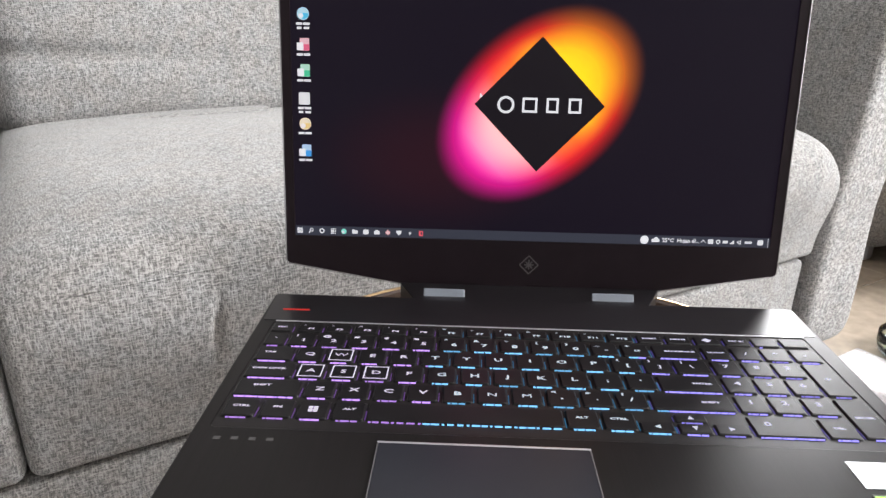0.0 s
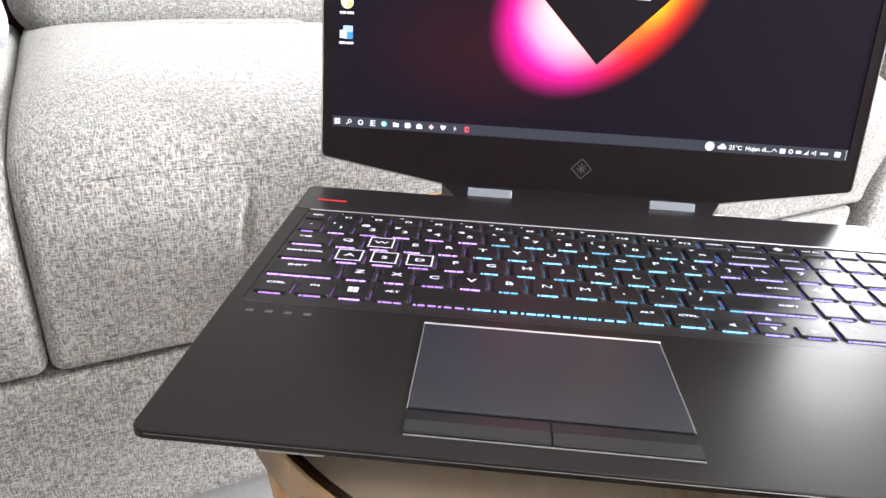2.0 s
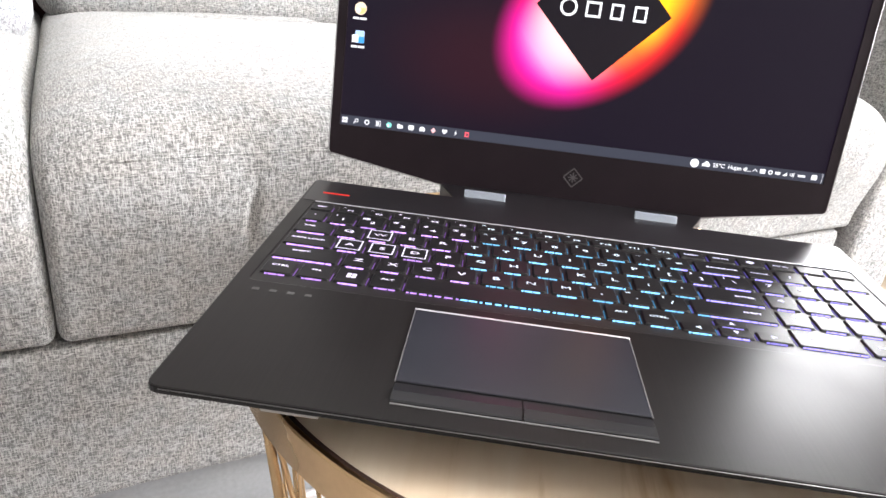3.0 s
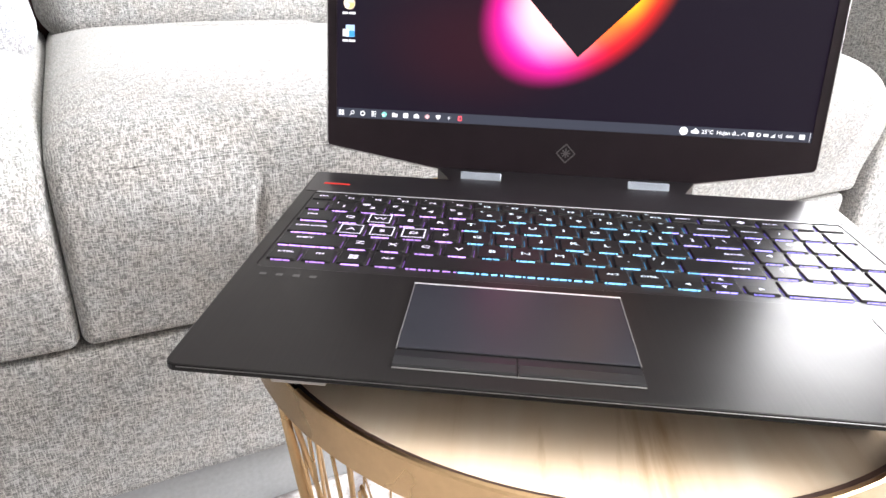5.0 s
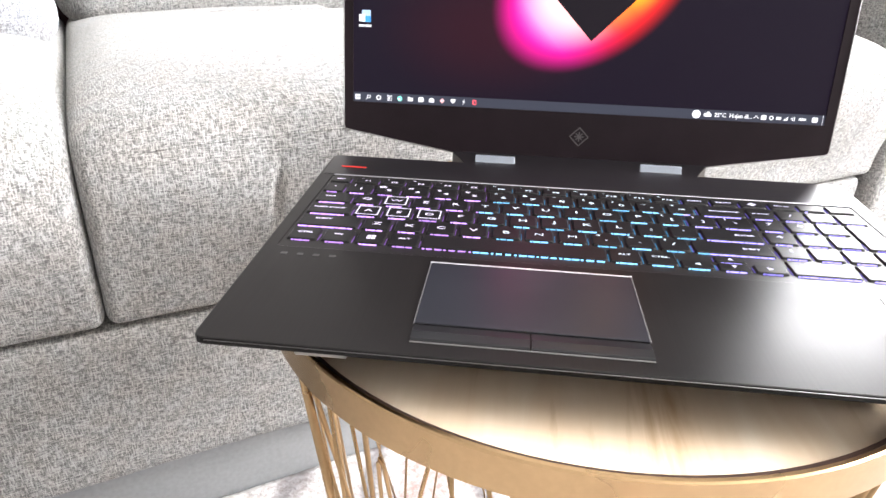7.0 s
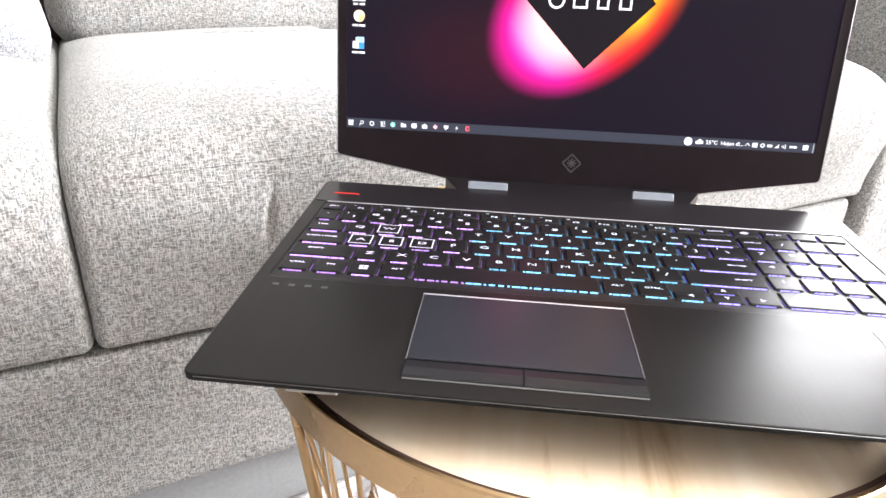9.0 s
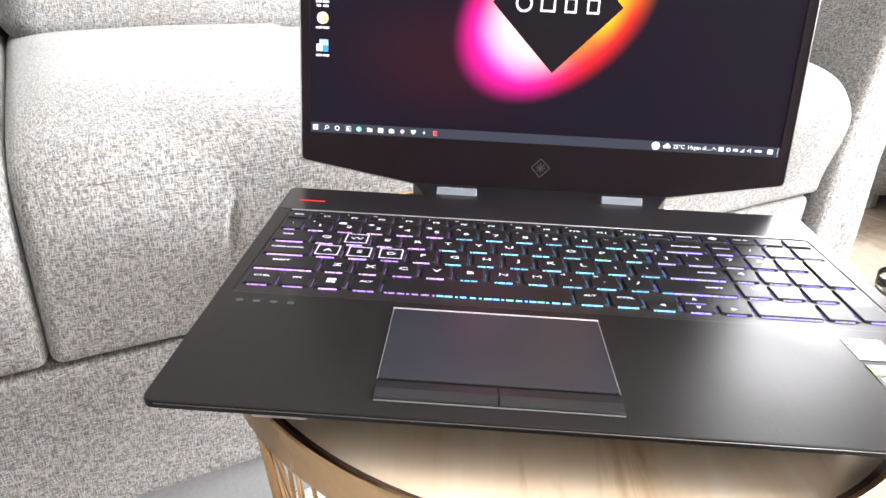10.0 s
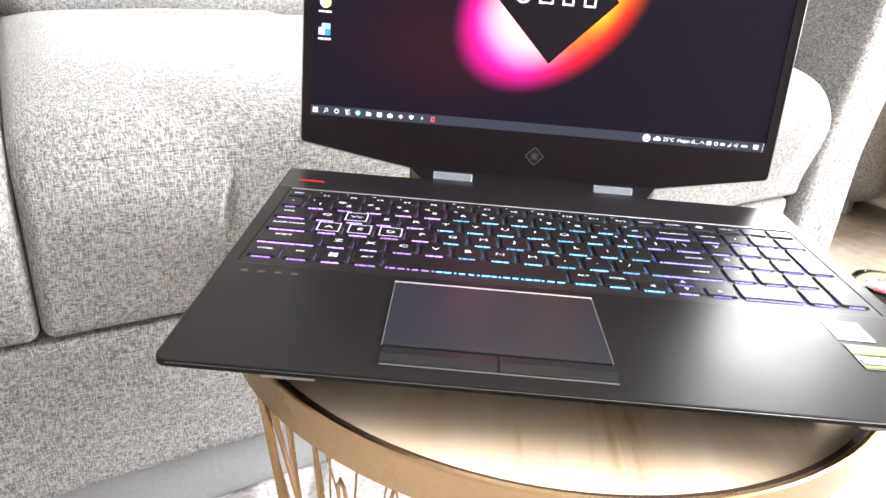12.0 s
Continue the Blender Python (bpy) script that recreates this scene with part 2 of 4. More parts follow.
def pale_wood(name):
    m, nt, n, l, p = material(name)
    tc = n.new("ShaderNodeTexCoord")
    mp = n.new("ShaderNodeMapping")
    mp.inputs["Scale"].default_value = (16, 2.2, 16)
    mp.inputs["Rotation"].default_value = (0, 0, 0.05)
    l.new(tc.outputs["Object"], mp.inputs["Vector"])
    grain = n.new("ShaderNodeTexNoise")
    grain.inputs["Scale"].default_value, grain.inputs["Detail"].default_value, grain.inputs["Distortion"].default_value = 1.6, 8.0, 1.2
    l.new(mp.outputs["Vector"], grain.inputs["Vector"])
    mp2 = n.new("ShaderNodeMapping")
    mp2.inputs["Scale"].default_value = (260, 14, 100)
    l.new(tc.outputs["Object"], mp2.inputs["Vector"])
    fibre = n.new("ShaderNodeTexNoise")
    fibre.inputs["Scale"].default_value, fibre.inputs["Detail"].default_value = 1.0, 3.0
    l.new(mp2.outputs["Vector"], fibre.inputs["Vector"])
    knots = n.new("ShaderNodeTexVoronoi")
    knots.inputs["Scale"].default_value = 11.0
    l.new(tc.outputs["Object"], knots.inputs["Vector"])
    kn = ramp(n, [(0.0, (0.35, 0.22, 0.12)), (0.05, (1, 1, 1))])
    l.new(knots.outputs["Distance"], kn.inputs["Fac"])
    r = ramp(n, [(0.30, (0.50, 0.34, 0.20)), (0.42, (0.74, 0.585, 0.42)), (0.72, (0.82, 0.70, 0.55))])
    mix = n.new("ShaderNodeMath")
    mix.operation, mix.inputs[1].default_value = "MULTIPLY_ADD", 0.12
    l.new(fibre.outputs["Fac"], mix.inputs[0])
    l.new(grain.outputs["Fac"], mix.inputs[2])
    sub = n.new("ShaderNodeMath")
    sub.operation, sub.inputs[1].default_value = "SUBTRACT", 0.06
    l.new(mix.outputs[0], sub.inputs[0])
    l.new(sub.outputs[0], r.inputs["Fac"])
    mul = n.new("ShaderNodeMix")
    mul.data_type, mul.blend_type = "RGBA", "MULTIPLY"
    mul.inputs[0].default_value = 0.7
    l.new(r.outputs["Color"], mul.inputs[6])
    l.new(kn.outputs["Color"], mul.inputs[7])
    l.new(mul.outputs[2], p.inputs["Base Color"])
    p.inputs["Roughness"].default_value = 0.2
    p.inputs["Coat Weight"].default_value = 0.5
    p.inputs["Coat Roughness"].default_value = 0.12
    b = n.new("ShaderNodeBump")
    b.inputs["Strength"].default_value, b.inputs["Distance"].default_value = 0.1, 0.0004
    l.new(fibre.outputs["Fac"], b.inputs["Height"])
    l.new(b.outputs["Normal"], p.inputs["Normal"])
    return m


def rug_pile(name):
    m, nt, n, l, p = material(name)
    tc = n.new("ShaderNodeTexCoord")
    warp = n.new("ShaderNodeTexNoise")
    warp.inputs["Scale"].default_value, warp.inputs["Detail"].default_value = 5.0, 3.0
    l.new(tc.outputs["Object"], warp.inputs["Vector"])
    rings = n.new("ShaderNodeTexWave")
    rings.wave_type, rings.rings_direction = "RINGS", "Z"
    rings.inputs["Scale"].default_value, rings.inputs["Distortion"].default_value, rings.inputs["Detail"].default_value = 2.6, 9.0, 3.0
    rings.inputs["Detail Scale"].default_value = 1.2
    l.new(tc.outputs["Object"], rings.inputs["Vector"])
    fine = n.new("ShaderNodeTexNoise")
    fine.inputs["Scale"].default_value, fine.inputs["Detail"].default_value = 160.0, 6.0
    l.new(tc.outputs["Object"], fine.inputs["Vector"])
    lines = ramp(n, [(0.0, (0.20, 0.19, 0.195)), (0.10, (0.32, 0.31, 0.31)), (0.28, (0.47, 0.46, 0.455))])
    l.new(rings.outputs["Fac"], lines.inputs["Fac"])
    fade = ramp(n, [(0.35, (0.66, 0.62, 0.60)), (0.6, (1, 1, 1))])
    l.new(fine.outputs["Fac"], fade.inputs["Fac"])
    blush = ramp(n, [(0.58, (1, 1, 1)), (0.70, (0.94, 0.74, 0.72))])
    l.new(warp.outputs["Fac"], blush.inputs["Fac"])
    last = lines.outputs["Color"]
    for other in (fade, blush):
        mul = n.new("ShaderNodeMix")
        mul.data_type, mul.blend_type = "RGBA", "MULTIPLY"
        mul.inputs[0].default_value = 1.0
        l.new(last, mul.inputs[6])
        l.new(other.outputs["Color"], mul.inputs[7])
        last = mul.outputs[2]
    l.new(last, p.inputs["Base Color"])
    p.inputs["Roughness"].default_value = 0.95
    b = n.new("ShaderNodeBump")
    b.inputs["Strength"].default_value, b.inputs["Distance"].default_value = 0.8, 0.003
    l.new(fine.outputs["Fac"], b.inputs["Height"])
    l.new(b.outputs["Normal"], p.inputs["Normal"])
    return m


def wallpaper(name):
    """The lit screen: a dark picture with a burst of colour round its middle."""
    m, nt, n, l, p = material(name)
    tc = n.new("ShaderNodeTexCoord")

    def blob(cx, cz, rx, rz, turn, inner, outer):
        mp = n.new("ShaderNodeMapping")
        mp.vector_type = "TEXTURE"
        mp.inputs["Location"].default_value = (cx, 0, cz)
        mp.inputs["Rotation"].default_value = (0, radians(turn), 0)
        mp.inputs["Scale"].default_value = (rx, 1, rz)
        l.new(tc.outputs["Object"], mp.inputs["Vector"])
        flat = n.new("ShaderNodeVectorMath")
        flat.operation, flat.inputs[1].default_value = "MULTIPLY", (1, 0, 1)
        l.new(mp.outputs["Vector"], flat.inputs[0])
        ln = n.new("ShaderNodeVectorMath")
        ln.operation = "LENGTH"
        l.new(flat.outputs["Vector"], ln.inputs[0])
        rr = n.new("ShaderNodeMapRange")
        rr.interpolation_type = "SMOOTHSTEP"
        rr.inputs["From Min"].default_value, rr.inputs["From Max"].default_value = inner, outer
        rr.inputs["To Min"].default_value, rr.inputs["To Max"].default_value = 1.0, 0.0
        l.new(ln.outputs["Value"], rr.inputs["Value"])
        return rr.outputs["Result"]

    def over(base, colour, fac):
        mx = n.new("ShaderNodeMix")
        mx.data_type = "RGBA"
        l.new(fac, mx.inputs[0])
        if isinstance(base, tuple):
            mx.inputs[6].default_value = (*base, 1)
        else:
            l.new(base, mx.inputs[6])
        mx.inputs[7].default_value = (*colour, 1)
        return mx.outputs[2]

    def along(turn, half):
        d = n.new("ShaderNodeVectorMath")
        d.operation, d.inputs[1].default_value = "DOT_PRODUCT", (math.cos(radians(turn)) / half, 0, math.sin(radians(turn)) / half)
        l.new(tc.outputs["Object"], d.inputs[0])
        rr = n.new("ShaderNodeMapRange")
        rr.inputs["From Min"].default_value, rr.inputs["From Max"].default_value = -1.0, 1.0
        l.new(d.outputs["Value"], rr.inputs["Value"])
        return rr.outputs["Result"]

    def mixed(base, colour, fac):
        mx = n.new("ShaderNodeMix")
        mx.data_type = "RGBA"
        l.new(fac, mx.inputs[0])
        l.new(base, mx.inputs[6])
        l.new(colour, mx.inputs[7])
        return mx.outputs[2]

    # colours change along the burst's long axis: magenta, pink, orange, yellow; the rim stays red
    axis = along(42, 0.083)
    rim = ramp(n, [(0.20, (0.95, 0.008, 0.36)), (0.36, (0.90, 0.008, 0.10)), (0.46, (0.90, 0.012, 0.028)), (0.72, (0.90, 0.03, 0.015)), (0.86, (0.80, 0.16, 0.012))])
    l.new(axis, rim.inputs["Fac"])
    core = ramp(n, [(0.10, (0.95, 0.03, 0.42)), (0.20, (1.0, 0.50, 0.62)), (0.32, (1.0, 0.50, 0.50)), (0.43, (1.0, 0.22, 0.06)), (0.53, (1.0, 0.28, 0.02)), (0.63, (1.0, 0.70, 0.012)), (0.82, (1.0, 0.64, 0.010)), (0.94, (1.0, 0.26, 0.008))])
    l.new(axis, core.inputs["Fac"])
    c = over((0.005, 0.0025, 0.008), (0.018, 0.003, 0.008), blob(-0.07, -0.04, 0.10, 0.06, 0, 0.1, 1.0))
    c = mixed(c, rim.outputs["Color"], blob(0.0014, -0.0010, 0.0775, 0.0535, -41, 0.68, 1.08))
    c = mixed(c, core.outputs["Color"], blob(0.0028, 0.0004, 0.0775, 0.0515, -41, 0.46, 0.90))
    p.inputs["Base Color"].default_value = (0.004, 0.004, 0.005, 1)
    p.inputs["Specular IOR Level"].default_value = 0.12
    p.inputs["Roughness"].default_value = 0.3
    l.new(c, p.inputs["Emission Color"])
    p.inputs["Emission Strength"].default_value = 1.9
    return m


M_FABRIC = woven("grey heather weave", (0.088, 0.087, 0.0855), (0.325, 0.319, 0.310))
M_FABRIC_SIDE = woven("grey heather weave, turned", (0.088, 0.087, 0.0855), (0.325, 0.319, 0.310), "Y")
M_FABRIC_PILLOW = woven("pale speckled weave", (0.13, 0.13, 0.138), (0.37, 0.38, 0.40))
M_ORANGE = woven("mustard weave", (0.42, 0.20, 0.02), (0.72, 0.40, 0.06))
M_GAP_SHADE = plain("dark maroon gap shade", (0.035, 0.008, 0.010), 0.9, grain=0.2, grain_scale=500, bump=0.2)
M_PLINTH = plain("grey painted board", (0.20, 0.205, 0.21), 0.55, grain=0.12, grain_scale=200, bump=0.1)
M_GOLD = plain("satin gold paint", (0.42, 0.285, 0.155), 0.28, 1.0, grain=0.06, grain_scale=300, bump=0.03)
M_EDGE_SHADE = plain("dark brown edge shade", (0.030, 0.014, 0.009), 0.5, grain=0.25, grain_scale=200, bump=0.1)
M_WOOD = pale_wood("pale pine veneer")
M_RUG = rug_pile("patterned pale pile")
M_TILE = plain("glossy beige tile", (0.25, 0.21, 0.165), 0.18, grain=0.25, grain_scale=30, bump=0.0)
M_GROUT = plain("grey grout", (0.30, 0.27, 0.24), 0.9, grain=0.2, grain_scale=300)
M_WALL = plain("soft grey wall paint", (0.22, 0.215, 0.21), 0.8, grain=0.03, grain_scale=120, bump=0.15)
M_CEILING = plain("off-white ceiling paint", (0.74, 0.735, 0.72), 0.85, grain=0.03, grain_scale=120, bump=0.15)
M_FRAME = plain("white window frame", (0.75, 0.75, 0.74), 0.4, grain=0.03, grain_scale=120)
M_DECK = brushed("black brushed aluminium", (0.0062, 0.0054, 0.0054), 0.33, 0.05, stretch=(800, 7, 800), bump=0.05, spec=0.15)
M_GLOSS = plain("glossy black plastic", (0.007, 0.006, 0.007), 0.30, grain=0.1, grain_scale=600, spec=0.35)
M_WELL = brushed("black keyboard well", (0.007, 0.006, 0.006), 0.38, 0.0, stretch=(800, 7, 800), bump=0.03, spec=0.22)
M_SHELL = plain("black plastic shell", (0.011, 0.006, 0.005), 0.5, grain=0.2, grain_scale=900, bump=0.1, spec=0.15)
M_BEZEL = plain("black screen bezel", (0.011, 0.007, 0.009), 0.45, grain=0.2, grain_scale=1200, bump=0.08, spec=0.14)
M_PAD = plain("dark grey touchpad glass", (0.010, 0.0105, 0.014), 0.30, grain=0.05, grain_scale=800, spec=0.33)
M_PAD_KEY = plain("dark pad button", (0.008, 0.008, 0.009), 0.30, grain=0.1, grain_scale=800, spec=0.30)
M_BRIGHT_EDGE = plain("cut bright edge", (0.55, 0.55, 0.58), 0.3, 0.9)
M_KEY = plain("black key plastic", (0.0055, 0.005, 0.0055), 0.36, grain=0.15, grain_scale=1500, bump=0.05, spec=0.16)
M_HINGE = plain("pale grey hinge cap", (0.17, 0.19, 0.22), 0.4, 0.2, grain=0.05, grain_scale=600)
M_RUBBER = plain("pale rubber", (0.24, 0.225, 0.21), 0.6, grain=0.08, grain_scale=500)
M_EDGE = plain("grey edge line", (0.13, 0.125, 0.125), 0.38, 0.4)
M_GREY_MARK = plain("grey emblem print", (0.085, 0.080, 0.080), 0.45, 0.2)
M_DECK_MARK = plain("dark grey deck print", (0.030, 0.029, 0.029), 0.45)
M_SCREEN = wallpaper("lit screen picture")
M_DARK_SHAPE = glow("dark screen shape", (0.010, 0.006, 0.012), 1.0)
M_WHITE_GLOW = glow("white screen mark", (0.95, 0.95, 1.0), 1.5)
M_TASKBAR = glow("slate taskbar", (0.060, 0.065, 0.095), 1.0)
M_RED_LED = glow("red power light", (1.0, 0.05, 0.04), 0.8)
M_STICKER = plain("white sticker", (0.80, 0.82, 0.84), 0.35, grain=0.04, grain_scale=900)
M_STICKER_DARK = plain("black sticker", (0.03, 0.03, 0.03), 0.35)
M_STICKER_GREEN = plain("green sticker band", (0.30, 0.62, 0.06), 0.35)
M_STICKER_INK = plain("pale grey print", (0.35, 0.42, 0.50), 0.4)

# zones of the keyboard's light: left, middle, right
ZONES = [(0.52, 0.22, 0.95), (0.10, 0.50, 0.95), (0.26, 0.20, 1.0)]
M_ZONE = [glow("key light", tuple(0.12 + 0.88 * v for v in c), 2.6) for c in ZONES]
M_ZONE_SOFT = [glow("faint key light", tuple(0.1 + 0.9 * v for v in c), 1.5) for c in ZONES]
M_ZONE_DIM = [glow("key side light", c, 0.45) for c in ZONES]
M_LEGEND = [glow("key legend", tuple(0.72 + 0.28 * v for v in c), 1.7) for c in ZONES]

# ---------------------------------------------------------------- room
U0, U1, V0, V1, HIGH, THICK = -2.4, WINDOW_U, -3.4, 2.5, 2.75, 0.12


def slab(name, u0, u1, v0, v1, z0, z1, mat, label, category):
    ob = part(name, box(u0, u1, v0, v1, z0, z1), mat, at=SOFA)
    return tagged(ob, label, category, kind="structure")


floor = slab("floor", U0, U1, V0, V1, -0.06, -0.003, M_GROUT, "polished beige floor tiles with fine grey joints", "floor")
slab("ceiling", U0 - THICK, U1 + THICK, V0 - THICK, V1 + THICK, HIGH, HIGH + 0.1, M_CEILING, "plain pale painted ceiling", "ceiling")
slab("wall_north", U0 - THICK, U1 + THICK, V1, V1 + THICK, -0.06, HIGH, M_WALL, "plain soft grey painted wall some way behind the sofa", "wall")
slab("wall_west", U0 - THICK, U0, V0, V1, -0.06, HIGH, M_WALL, "plain soft grey painted wall", "wall")
WINDOWS = ((-2.66, -0.46, 1.02, 2.58), (0.43, 1.61, 0.33, 1.79))
bm = bmesh.new()
(a0, a1, a2, a3), (b0, b1, b2, b3) = WINDOWS
for a in ((V0, a0, -0.06, HIGH), (a0, a1, -0.06, a2), (a0, a1, a3, HIGH), (a1, b0, -0.06, HIGH), (b0, b1, -0.06, b2), (b0, b1, b3, HIGH), (b1, V1, -0.06, HIGH)):
    made = bmesh.ops.create_cube(bm, size=1.0)
    for v in made["verts"]:
        v.co = (U1 + THICK / 2 + v.co.x * THICK, (a[0] + a[1]) / 2 + v.co.y * (a[1] - a[0]), (a[2] + a[3]) / 2 + v.co.z * (a[3] - a[2]))
tagged(part("wall_east", bm, M_WALL, at=SOFA), "soft grey painted wall with two bright windows", "wall", kind="structure")
for number, (w0, w1, WZ0, WZ1) in enumerate(WINDOWS):
    window = tagged(new("window_%d" % (number + 1)), "white-framed window with bright daylight behind", "window", kind="structure")
    window.matrix_world = SOFA
    mid = (w0 + w1) / 2
    for name, a in (("frame_side", (w0, w0 + 0.05, WZ0, WZ1)), ("frame_side", (w1 - 0.05, w1, WZ0, WZ1)), ("frame_top", (w0 + 0.05, w1 - 0.05, WZ1 - 0.05, WZ1)), ("frame_bottom", (w0 + 0.05, w1 - 0.05, WZ0, WZ0 + 0.05)), ("mullion", (mid - 0.03, mid + 0.03, WZ0 + 0.05, WZ1 - 0.05))):
        part(name, box(U1 + 0.02, U1 + 0.08, a[0], a[1], a[2], a[3], 0.004, 1), M_FRAME, window)

slab("wall_south", U0 - THICK, U1 + THICK, V0 - THICK, V0, -0.06, HIGH, M_WALL, "plain soft grey painted wall", "wall")

tile_mesh = {}


def lay_tiles(size=0.60, joint=0.004):
    u = U0
    while u < U1 - 1e-6:
        v = V0
        w = min(size, U1 - u)
        while v < V1 - 1e-6:
            d = min(size, V1 - v)
            key = (round(w, 3), round(d, 3))
            if key not in tile_mesh:
                me = done(box(0, w - joint, 0, d - joint, -0.010, 0.0, 0.0012, 1))
                me.materials.append(M_TILE)
                tile_mesh[key] = me
            part("tile", tile_mesh[key], None, floor, at=pose(u + joint / 2, v + joint / 2, 0))
            v += size
        u += size


# ---------------------------------------------------------------- rug
def make_rug():
    def shape(p, q):
        h = noise.noise(Vector((p[0] * 9, p[1] * 9, 0.3)))
        return (p[0] + 0.006 * noise.noise(Vector((p[1] * 8, 1.0, 0))), p[1] + 0.004 * noise.noise(Vector((p[0] * 8, 2.0, 0))), p[2] + (0.0012 * h if p[2] > 0.004 else 0))
    me = soft_box(-1.15, 1.33, -1.50, 0.028, 0.0, 0.009, 0.0045, (60, 40, 2), shape)
    me.materials.append(M_RUG)
    ob = new("rug", me)
    ob.matrix_world = SOFA
    tagged(ob, "pale patterned rug with faded grey swirls and blush patches", "rug")


make_rug()


# ---------------------------------------------------------------- sofa
SEAM_Z, SEAT_END = 0.255, 1.036


def make_sofa():
    sofa = thing("sofa", "grey heather woven fabric sofa with plump seat cushions", "sofa", SOFA)
    left = -1.05

    def rail(p, q):
        if q[1] < 0 and abs(q[1]) == 1:
            p[1] += 0.004 * noise.noise(Vector((p[0] * 5, p[2] * 9, 4.0)))
        return p

    part("base", soft_box(left, SEAT_END + 0.003, 0.004, 0.86, 0.088, SEAM_Z - 0.001, 0.012, (70, 16, 14), rail), M_FABRIC, sofa)
    part("plinth", box(left + 0.02, 1.17, 0.030, 0.84, 0.0, 0.090, 0.004), M_PLINTH, sofa, "grey painted recessed plinth")

    def seat(u0, u1, phase, free_end):
        def shape(p, q):
            x, y, z = p
            b = min(max(y / 0.62, 0.0), 1.0)
            up = min(1.0, max(0.0, (z - SEAM_Z) / 0.195))
            near = (x - u0) if free_end else min(x - u0, u1 - x)
            soft = 1 - math.exp(-max(near, 0) / 0.06)
            t = min(1.0, max(0.0, (x - (u1 - 0.085)) / 0.085)) if free_end else 0.0
            # belly of the front, its rounded upper edge, the crown of the top
            front = (1 - min(1.0, max(0.0, y / 0.15))) ** 2
            rise = min(1.0, max(0.0, (z - SEAM_Z) / 0.14))
            y2 = y - 0.034 * rise * rise * (3 - 2 * rise) * front * (0.35 + 0.65 * soft) * (1 - 0.5 * t)
            k = min(1.0, max(0.0, (z - 0.395) / 0.057))
            y2 += 0.050 * (1 - math.sqrt(1 - 0.97 * k * k)) * front
            z2 = z + up * (0.017 * soft * math.sin(math.pi * min(1.0, 0.22 + b * 0.72)) - 0.012 * front)
            z2 -= up * 0.014 * math.exp(-max(0.0, near) / 0.03)
            z2 -= up * 0.062 * (1 - math.sqrt(1 - 0.98 * t * t))
            if q[1] < -0.3:
                y2 += 0.003 * noise.noise(Vector((x * 7 + phase, z * 11, 0.0)))
                # a small pinch in the cover
                y2 += 0.006 * math.exp(-((x - 0.148 - 0.10 * (z - 0.37)) / 0.0038) ** 2 - ((z - 0.372) / 0.022) ** 2) if free_end else 0.0
            z2 += 0.004 * noise.noise(Vector((x * 4 + phase, y * 5, 1.0))) * up
            return (x, y2, z2)
        me = soft_box(u0 + 0.0004, u1 - 0.0004, 0.0, 0.66, SEAM_Z, 0.452, np.array((0.011, 0.014, 0.014)), (360, 46, 56), shape)
        ob = part("seat_cushion", me, M_FABRIC, sofa)
        line = []
        for i in range(80):
            x = u0 + 0.06 + (u1 - u0 - 0.14) * i / 79
            p = shape((x, 0.0, 0.421), (0, -1, 0))
            line.append((p[0], p[1] + 0.0005, p[2]))
        part("seam", tube(line, 0.0011, 6), M_FABRIC, ob)
        return ob

    seat(0.0, SEAT_END + 0.014, 0.0, True)
    seat(left, 0.0, 5.0, False)

    def back(u0, u1, phase):
        def shape(p, q):
            x, y, z = p
            up = (z - 0.43) / 0.40
            y2 = y + 0.12 * up
            a = (x - u0) / (u1 - u0)
            edge = min(a, 1 - a) * (u1 - u0)
            soft = 1 - math.exp(-max(edge, 0) / 0.08)
            if q[1] < 0:
                y2 -= 0.030 * math.sin(math.pi * min(max(up, 0.0), 1.0)) * soft * -q[1]
                fold = math.exp(-((z - 0.545 + 0.02 * (x - u0)) / 0.012) ** 2) * math.exp(-max(0.0, (x - u0 - 0.10) / 0.16) ** 2)
                y2 += 0.012 * fold
                y2 += 0.006 * noise.noise(Vector((x * 5 + phase, z * 7, 2.0)))
            return (x, y2, z)
        me = soft_box(u0 + 0.004, u1 - 0.004, 0.50, 0.70, 0.432, 0.84, np.array((0.05, 0.06, 0.05)), (60, 14, 60), shape)
        return part("back_cushion", me, M_FABRIC, sofa)

    back(-0.010, SEAT_END, 0.0)
    back(left, -0.040, 3.0)
    # dark block added to paint the shade deep between the back cushions
    part("gap_shade", soft_box(-0.085, 0.045, 0.635, 0.688, 0.42, 0.79, 0.01, (6, 4, 10)), M_GAP_SHADE, sofa, "dark maroon block painted as the shade between the back cushions")
    part("piping", soft_box(0.018, 0.36, 0.455, 0.52, 0.440, 0.4545, 0.006, (40, 6, 4), lambda p, q: (p[0], p[1] + 0.03 * max(0.0, 1 - (p[0] - 0.018) / 0.06), p[2] + 0.010 * min(1.0, max(0.0, p[0] / 0.2)) - 0.012 * max(0.0, 1 - (p[0] - 0.018) / 0.07))), M_FABRIC, sofa)
    part("backrest", soft_box(left, 1.17, 0.69, 0.90, 0.10, 0.78, 0.05, (40, 10, 30)), M_FABRIC, sofa)

    def arm_shape(p, q):
        x, y, z = p
        lean = 0.02 * max(0.0, z - 0.10) + 0.15 * max(0.0, z - 0.32)
        return (x + lean, y + 0.004 * noise.noise(Vector((x * 8, z * 6, 5.0))), z)
